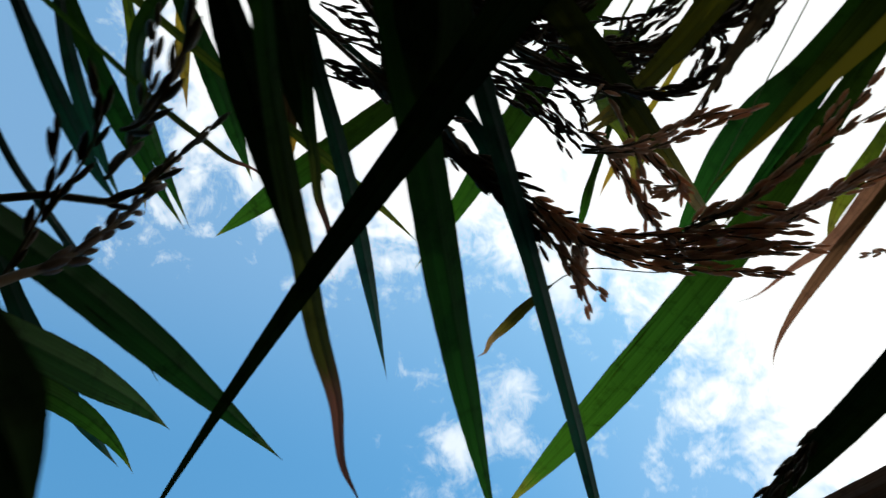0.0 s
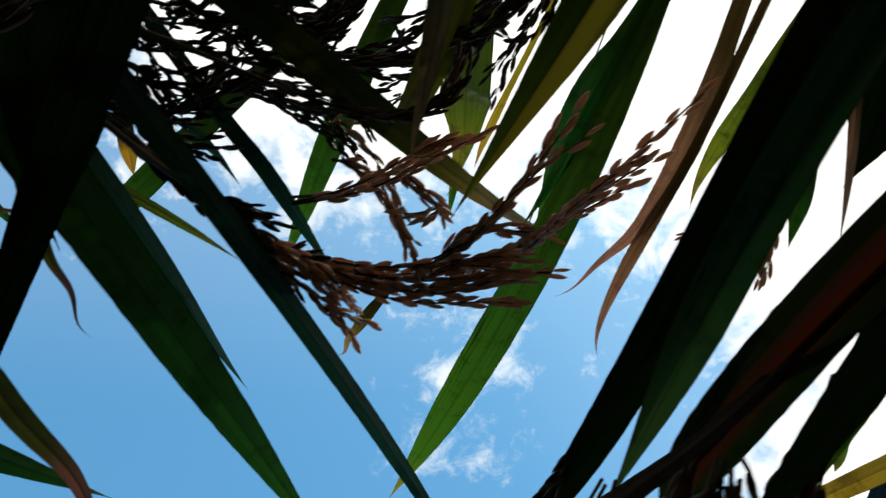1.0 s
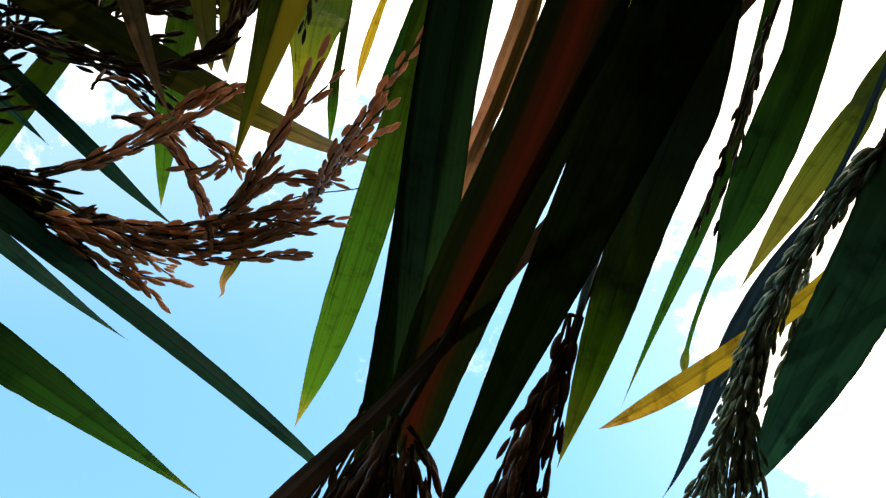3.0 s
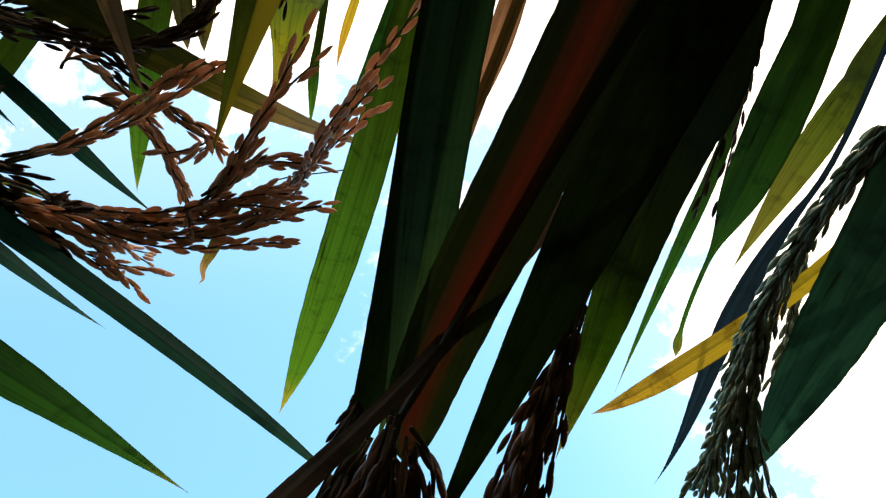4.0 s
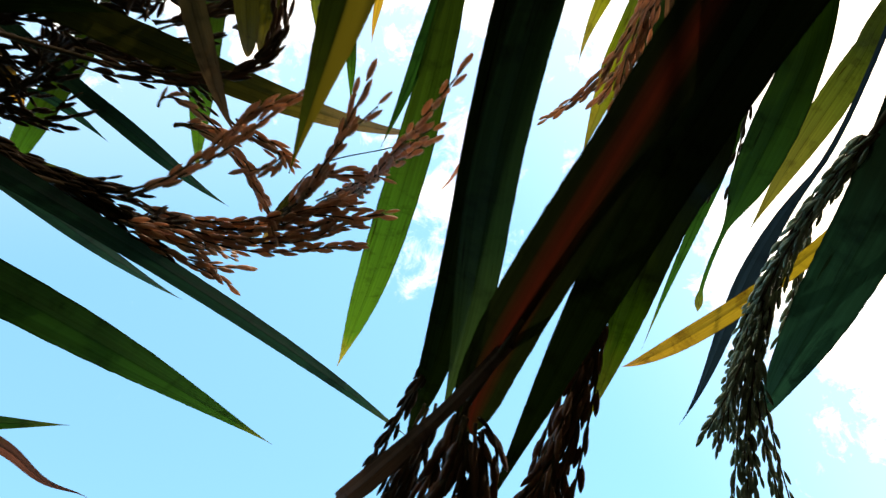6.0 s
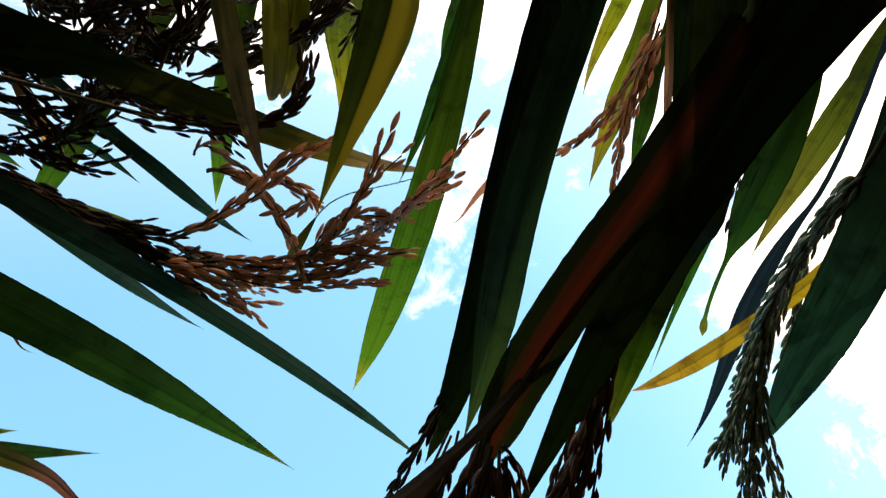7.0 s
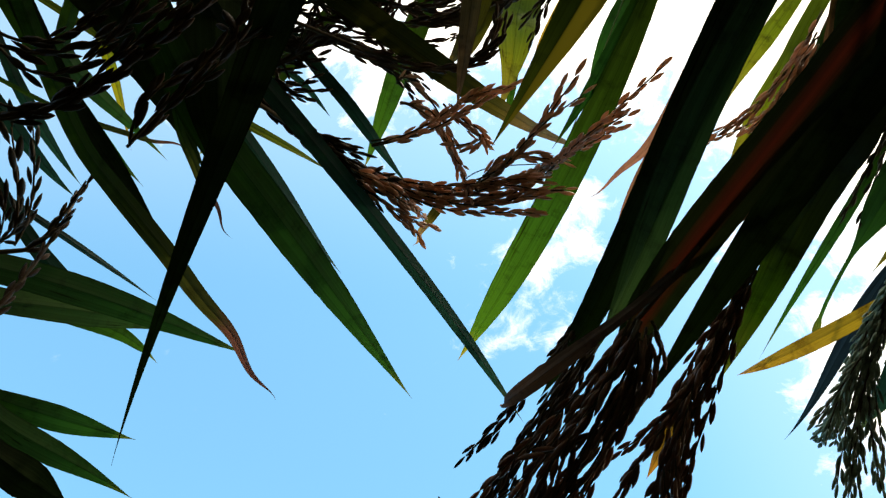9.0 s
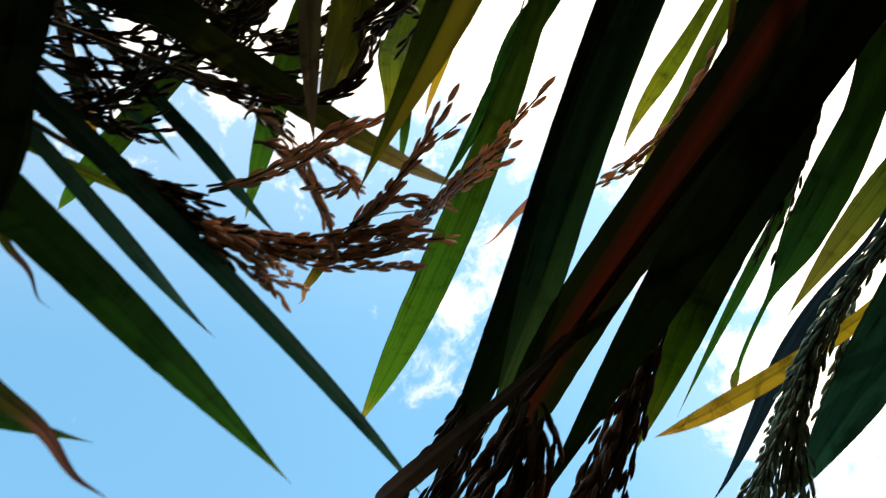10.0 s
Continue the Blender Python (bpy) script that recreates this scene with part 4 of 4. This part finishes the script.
branch(ears, (-0.1564, 0.1456, -0.0417), (-0.1515, 0.1440, -0.0315), (-0.1493, 0.1426, -0.0232), (-0.1507, 0.1409, -0.0168))
branch(ears, (-0.1509, 0.1434, -0.0311), (-0.1448, 0.1416, -0.0199), (-0.1420, 0.1405, -0.0123), (-0.1445, 0.1390, -0.0076))
finish(ears)

rice_plant("h", (0.1562, 0.2200, 0.2896), (0.4472, 0.0000, 0.8944),
           "rice plant with shade-darkened sheaths and drooping panicle")
leaf("h", SHADED_SHEATH, 0.0090, (0.0398, 0.0976, 0.0569), (0.0264, 0.1303, 0.0173), (0.0255, 0.1795, -0.0253), (0.0054, 0.2344, -0.0766), base=0.75, peak=0.6, power=3.2)
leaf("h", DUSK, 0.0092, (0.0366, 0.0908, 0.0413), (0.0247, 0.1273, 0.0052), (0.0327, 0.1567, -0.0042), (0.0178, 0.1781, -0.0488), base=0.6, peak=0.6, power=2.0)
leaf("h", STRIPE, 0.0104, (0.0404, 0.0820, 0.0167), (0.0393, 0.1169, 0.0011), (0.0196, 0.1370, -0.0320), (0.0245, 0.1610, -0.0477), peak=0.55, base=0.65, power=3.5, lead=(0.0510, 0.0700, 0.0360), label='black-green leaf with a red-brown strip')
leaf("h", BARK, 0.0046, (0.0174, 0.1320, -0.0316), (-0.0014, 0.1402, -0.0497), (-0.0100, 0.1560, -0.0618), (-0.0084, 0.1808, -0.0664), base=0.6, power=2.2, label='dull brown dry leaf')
leaf("h", SHADED_SHEATH, 0.0098, (0.0276, 0.0927, 0.0795), (0.0283, 0.0927, 0.0699), (0.0284, 0.0918, 0.0602), (0.0287, 0.0898, 0.0503), base=1.1, peak=0.3, power=2.0, fold=0.5, twist=20)
leaf("h", SHADED_SHEATH, 0.0077, (0.0270, 0.0793, 0.0738), (0.0298, 0.0791, 0.0683), (0.0275, 0.0754, 0.0563), (0.0277, 0.0671, 0.0395), base=1.1, peak=0.3, power=3.0, fold=0.5, twist=-25)
leaf("h", SHADED_SHEATH, 0.0074, (0.0309, 0.0772, 0.0725), (0.0330, 0.0756, 0.0660), (0.0300, 0.0712, 0.0537), (0.0289, 0.0626, 0.0372), base=1.1, peak=0.3, power=2.4, fold=0.5, twist=30)
leaf("h", SHADED_SHEATH, 0.0068, (0.0351, 0.0745, 0.0709), (0.0368, 0.0727, 0.0648), (0.0328, 0.0681, 0.0525), (0.0301, 0.0588, 0.0355), base=1.1, peak=0.3, power=3.0, fold=0.5, twist=-15)
leaf("h", SHADED_SHEATH, 0.0060, (0.0401, 0.0743, 0.0705), (0.0403, 0.0705, 0.0634), (0.0348, 0.0656, 0.0521), (0.0313, 0.0574, 0.0368), base=1.1, peak=0.3, power=2.2, fold=0.5, twist=25)
leaf("h", SHADED_SHEATH, 0.0080, (0.0544, 0.0899, 0.0743), (0.0499, 0.0895, 0.0657), (0.0478, 0.0881, 0.0557), (0.0450, 0.0867, 0.0450), base=1.1, peak=0.3, power=2.6, fold=0.5, twist=-30)
leaf("h", SHADED_SHEATH, 0.0062, (0.0529, 0.0717, 0.0662), (0.0459, 0.0655, 0.0588), (0.0397, 0.0585, 0.0508), (0.0336, 0.0509, 0.0423), base=1.1, peak=0.3, power=2.0, fold=0.5, twist=15)
leaf("h", SHADED_SHEATH, 0.0044, (0.0319, 0.0283, 0.0483), (0.0326, 0.0395, 0.0404), (0.0328, 0.0436, 0.0389), (0.0325, 0.0399, 0.0422), base=1.1, peak=0.3, power=2.4, fold=0.4, twist=20)
leaf("h", SHADED_SHEATH, 0.0045, (0.0471, 0.0465, 0.0566), (0.0460, 0.0425, 0.0537), (0.0411, 0.0386, 0.0492), (0.0336, 0.0346, 0.0425), base=1.1, peak=0.3, power=2.2, fold=0.4, twist=-20)
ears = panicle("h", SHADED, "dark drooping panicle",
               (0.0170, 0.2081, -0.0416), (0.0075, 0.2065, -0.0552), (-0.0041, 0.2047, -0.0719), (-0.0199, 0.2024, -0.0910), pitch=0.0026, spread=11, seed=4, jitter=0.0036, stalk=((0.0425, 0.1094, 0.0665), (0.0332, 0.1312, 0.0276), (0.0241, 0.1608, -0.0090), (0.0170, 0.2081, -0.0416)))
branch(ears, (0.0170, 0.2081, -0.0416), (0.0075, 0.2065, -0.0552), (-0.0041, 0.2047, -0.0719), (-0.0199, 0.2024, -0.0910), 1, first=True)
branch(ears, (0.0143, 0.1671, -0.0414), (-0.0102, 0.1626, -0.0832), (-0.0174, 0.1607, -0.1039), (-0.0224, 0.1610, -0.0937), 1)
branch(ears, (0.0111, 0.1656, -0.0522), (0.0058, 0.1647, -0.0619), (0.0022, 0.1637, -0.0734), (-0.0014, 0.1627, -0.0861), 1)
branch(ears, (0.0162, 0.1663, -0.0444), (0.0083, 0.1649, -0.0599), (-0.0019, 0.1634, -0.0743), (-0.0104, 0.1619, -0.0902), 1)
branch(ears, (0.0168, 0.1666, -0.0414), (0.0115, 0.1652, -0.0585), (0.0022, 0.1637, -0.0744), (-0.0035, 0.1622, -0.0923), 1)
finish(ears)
ears = panicle("h", RUSSET, "dark red-brown drooping panicle",
               (0.0227, 0.1401, -0.0331), (0.0201, 0.1392, -0.0446), (0.0071, 0.1375, -0.0597), (-0.0067, 0.1351, -0.0823), pitch=0.0026, spread=11, seed=5, jitter=0.0036, stalk=((0.0584, 0.0701, 0.0473), (0.0456, 0.0974, 0.0185), (0.0351, 0.1193, -0.0088), (0.0227, 0.1401, -0.0331)))
branch(ears, (0.0227, 0.1401, -0.0331), (0.0201, 0.1392, -0.0446), (0.0071, 0.1375, -0.0597), (-0.0067, 0.1351, -0.0823), 2, first=True)
branch(ears, (0.0221, 0.1272, -0.0332), (0.0206, 0.1265, -0.0438), (0.0127, 0.1253, -0.0563), (0.0041, 0.1237, -0.0734), 2)
branch(ears, (0.0239, 0.1279, -0.0345), (0.0261, 0.1276, -0.0411), (0.0193, 0.1262, -0.0552), (0.0100, 0.1243, -0.0754), 2)
branch(ears, (0.0248, 0.1274, -0.0331), (0.0245, 0.1268, -0.0427), (0.0167, 0.1256, -0.0548), (0.0052, 0.1238, -0.0716), 2)
branch(ears, (0.0220, 0.1274, -0.0308), (0.0135, 0.1254, -0.0534), (0.0016, 0.1242, -0.0636), (0.0009, 0.1236, -0.0717), 2)
finish(ears)

rice_plant("i", (0.2066, 0.2200, 0.2395), (0.5433, 0.0000, 0.8396),
           "dark green rice plant with broad blades and drooping panicle")
leaf("i", SHADED_SHEATH, 0.0092, (0.0546, 0.0562, 0.0392), (0.0527, 0.1013, 0.0179), (0.0443, 0.1295, -0.0145), (0.0244, 0.1415, -0.0567), peak=0.2, base=1.15, power=3.0)
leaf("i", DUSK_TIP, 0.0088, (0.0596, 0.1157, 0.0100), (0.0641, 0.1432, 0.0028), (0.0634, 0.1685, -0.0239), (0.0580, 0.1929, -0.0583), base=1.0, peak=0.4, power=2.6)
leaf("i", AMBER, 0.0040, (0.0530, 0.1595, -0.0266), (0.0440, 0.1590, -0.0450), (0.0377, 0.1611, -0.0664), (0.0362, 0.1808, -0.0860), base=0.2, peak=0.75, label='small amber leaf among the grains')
leaf("i", SHADED_SHEATH, 0.0248, (0.1078, 0.2077, 0.0850), (0.1080, 0.2176, 0.0691), (0.1036, 0.2285, 0.0529), (0.0993, 0.2389, 0.0349), base=1.1, peak=0.3, power=2.0)
ears = panicle("i", RUSSET, "dark red-brown drooping panicle",
               (0.0563, 0.1600, -0.0194), (0.0469, 0.1580, -0.0432), (0.0328, 0.1565, -0.0618), (0.0266, 0.1552, -0.0789), pitch=0.0026, spread=11, seed=6, jitter=0.0036, stalk=((0.0576, 0.0632, 0.0420), (0.0547, 0.0875, 0.0234), (0.0483, 0.1066, 0.0022), (0.0563, 0.1600, -0.0194)))
branch(ears, (0.0563, 0.1600, -0.0194), (0.0469, 0.1580, -0.0432), (0.0328, 0.1565, -0.0618), (0.0266, 0.1552, -0.0789), 2, first=True)
branch(ears, (0.0557, 0.1581, -0.0192), (0.0480, 0.1563, -0.0443), (0.0382, 0.1549, -0.0663), (0.0334, 0.1535, -0.0876), 2)
branch(ears, (0.0551, 0.1613, -0.0254), (0.0430, 0.1582, -0.0603), (0.0367, 0.1564, -0.0812), (0.0410, 0.1564, -0.0870), 2)
branch(ears, (0.0530, 0.1595, -0.0266), (0.0454, 0.1580, -0.0435), (0.0390, 0.1565, -0.0612), (0.0332, 0.1550, -0.0794), 2)
finish(ears)

rice_plant("j", (0.2760, 0.2271, 0.2282), (0.5970, 0.0995, 0.7960),
           "green rice plant with a pinched leaf tip and slender panicle")
leaf("j", DEEP, 0.0112, (0.1007, 0.1603, 0.0289), (0.1095, 0.2046, 0.0000), (0.1116, 0.2498, -0.0261), (0.1230, 0.2876, -0.0559), tail=0.47, peak=0.2, power=1.5, label='green leaf pinched to a thread at its end')
leaf("j", DEEP, 0.0042, (0.1144, 0.2217, 0.0208), (0.1144, 0.2354, 0.0034), (0.1045, 0.2494, -0.0229), (0.0924, 0.2607, -0.0611))
leaf("j", SHEEN_BLUE, 0.0068, (0.1378, 0.2267, -0.0009), (0.1196, 0.2501, -0.0362), (0.1214, 0.2610, -0.0715), (0.1102, 0.2760, -0.0973), base=0.25, peak=0.38, power=1.5)
ears = panicle("j", DULL, "slender olive-brown panicle beside a leaf",
               (0.1184, 0.2050, 0.0532), (0.1138, 0.2080, 0.0378), (0.1089, 0.2110, 0.0204), (0.1012, 0.2150, -0.0025), pitch=0.0034, size=0.0050, spread=12, seed=16, jitter=0.0016)
branch(ears, (0.1184, 0.2050, 0.0532), (0.1138, 0.2080, 0.0378), (0.1089, 0.2110, 0.0204), (0.1012, 0.2150, -0.0025), 0, first=True)
branch(ears, (0.1150, 0.2090, 0.0394), (0.1132, 0.2120, 0.0260), (0.1101, 0.2150, 0.0108), (0.1077, 0.2180, -0.0035))
branch(ears, (0.1150, 0.2030, 0.0473), (0.1137, 0.2050, 0.0398), (0.1124, 0.2070, 0.0335), (0.1118, 0.2090, 0.0263))
finish(ears)

rice_plant("k", (0.3792, 0.2219, 0.1429), (0.8619, 0.0000, 0.5070),
           "green rice plant with a yellow leaf and grey-green panicle")
leaf("k", GOLD, 0.0062, (0.1201, 0.2018, -0.0231), (0.1002, 0.2222, -0.0467), (0.0878, 0.2452, -0.0617), (0.0873, 0.2710, -0.0705), label='yellow leaf')
leaf("k", TEAL, 0.0160, (0.1241, 0.1648, 0.0022), (0.1212, 0.1811, -0.0233), (0.1153, 0.1972, -0.0494), (0.1099, 0.2137, -0.0770), base=1.1, peak=0.25, power=2.2)
leaf("k", PALE, 0.0125, (0.2022, 0.3031, 0.0448), (0.1938, 0.2933, 0.0360), (0.1722, 0.2926, 0.0130), (0.1479, 0.2949, -0.0261), power=2.4)
ears = panicle("k", UNRIPE, "grey-green heavy panicle",
               (0.1186, 0.1666, 0.0113), (0.0981, 0.2070, -0.0381), (0.1145, 0.2284, -0.0738), (0.1136, 0.2473, -0.0874), pitch=0.0019, size=0.0050, spread=16, bare=0.0, seed=3, jitter=0.0021)
branch(ears, (0.1186, 0.1666, 0.0113), (0.0981, 0.2070, -0.0381), (0.1145, 0.2284, -0.0738), (0.1136, 0.2473, -0.0874), 9, first=True)
branch(ears, (0.1216, 0.2019, -0.0145), (0.1073, 0.1999, -0.0302), (0.0999, 0.1966, -0.0545), (0.0962, 0.1920, -0.0863), 2)
branch(ears, (0.1353, 0.2245, -0.0150), (0.1324, 0.2233, -0.0279), (0.1281, 0.2222, -0.0398), (0.1228, 0.2210, -0.0528), 2)
branch(ears, (0.1146, 0.2008, -0.0233), (0.1035, 0.1988, -0.0385), (0.1022, 0.1958, -0.0596), (0.1092, 0.1917, -0.0866), 2)
branch(ears, (0.1180, 0.2011, -0.0205), (0.1054, 0.1980, -0.0439), (0.0997, 0.1949, -0.0659), (0.1024, 0.1918, -0.0868), 2)
branch(ears, (0.1163, 0.2009, -0.0219), (0.1054, 0.1985, -0.0405), (0.0965, 0.1964, -0.0560), (0.0933, 0.1945, -0.0698), 2)
finish(ears)

rice_plant("l", (0.1270, 0.3498, 0.3271), (0.3605, 0.1030, 0.9270),
           "rice plant with a dry orange leaf and thin panicle")
leaf("l", DEEP, 0.0156, (0.0465, 0.3169, 0.1028), (0.0379, 0.3481, 0.0955), (0.0340, 0.3794, 0.0723), (0.0276, 0.4113, 0.0353))
leaf("l", DEEP, 0.0054, (0.0338, 0.2446, 0.0766), (0.0248, 0.2537, 0.0553), (0.0154, 0.2589, 0.0356), (0.0048, 0.2600, 0.0184))
leaf("l", STRAW, 0.0085, (0.0677, 0.2512, 0.0813), (0.0555, 0.2486, 0.0415), (0.0468, 0.2578, 0.0184), (0.0211, 0.2839, -0.0007), power=1.3, peak=0.3, wavy=0.001, label='dry straw-brown leaf')
leaf("l", STRAW, 0.0047, (0.0510, 0.2498, 0.0330), (0.0390, 0.2692, 0.0050), (0.0334, 0.2839, -0.0124), (0.0391, 0.2913, -0.0216), power=1.2, peak=0.25, label='dry straw-brown leaf')
leaf("l", GREEN, 0.0057, (-0.0130, 0.4317, 0.0864), (-0.0155, 0.4312, 0.0749), (-0.0160, 0.4314, 0.0610), (-0.0184, 0.4317, 0.0451))
leaf("l", GOLD, 0.0052, (0.0125, 0.4383, 0.1260), (0.0049, 0.4439, 0.1089), (-0.0019, 0.4495, 0.0940), (-0.0045, 0.4556, 0.0804), label='yellow leaf')
ears = panicle("l", RIPE, "thin brown panicle branch",
               (0.1330, 0.3356, 0.0833), (0.1210, 0.3200, 0.0533), (0.0997, 0.3022, 0.0372), (0.0667, 0.2847, 0.0246), spread=12, seed=2, jitter=0.0036)
branch(ears, (0.1330, 0.3356, 0.0833), (0.1210, 0.3200, 0.0533), (0.0997, 0.3022, 0.0372), (0.0667, 0.2847, 0.0246), first=True)
branch(ears, (0.0974, 0.2392, 0.0618), (0.0875, 0.2404, 0.0516), (0.0833, 0.2409, 0.0333), (0.0779, 0.2425, 0.0083))
branch(ears, (0.1022, 0.2512, 0.0743), (0.0935, 0.2507, 0.0520), (0.0818, 0.2501, 0.0358), (0.0652, 0.2494, 0.0260))
branch(ears, (0.1010, 0.2511, 0.0702), (0.0908, 0.2505, 0.0495), (0.0822, 0.2501, 0.0350), (0.0716, 0.2496, 0.0290))
branch(ears, (0.1009, 0.2511, 0.0660), (0.0935, 0.2506, 0.0487), (0.0871, 0.2502, 0.0358), (0.0790, 0.2499, 0.0288))
branch(ears, (0.1019, 0.2511, 0.0617), (0.0989, 0.2509, 0.0533), (0.0940, 0.2506, 0.0452), (0.0896, 0.2503, 0.0365))
branch(ears, (0.0976, 0.2509, 0.0576), (0.0920, 0.2505, 0.0453), (0.0863, 0.2502, 0.0345), (0.0830, 0.2500, 0.0241))
branch(ears, (0.0997, 0.2510, 0.0597), (0.0910, 0.2505, 0.0450), (0.0851, 0.2501, 0.0272), (0.0794, 0.2496, 0.0074))
finish(ears)

rice_plant("m", (0.2278, 0.3503, 0.3229), (0.4041, 0.1010, 0.9091),
           "yellow-green rice plant with a dry brown stalk")
leaf("m", LIME, 0.0119, (0.1214, 0.3349, 0.0776), (0.1101, 0.3206, 0.0550), (0.0942, 0.3073, 0.0334), (0.0815, 0.2932, 0.0096))
leaf("m", GREEN, 0.0064, (0.1016, 0.2626, 0.0485), (0.0964, 0.2571, 0.0376), (0.0909, 0.2510, 0.0267), (0.0853, 0.2442, 0.0158))
leaf("m", STRAW, 0.0028, (0.0945, 0.2216, 0.0660), (0.0936, 0.2222, 0.0482), (0.0920, 0.2226, 0.0311), (0.0895, 0.2228, 0.0150), label='dry straw-brown leaf')
leaf("m", LIME, 0.0113, (0.1735, 0.4769, 0.1540), (0.1478, 0.4561, 0.1133), (0.1189, 0.4285, 0.0829), (0.1036, 0.3912, 0.0536), power=1.3)
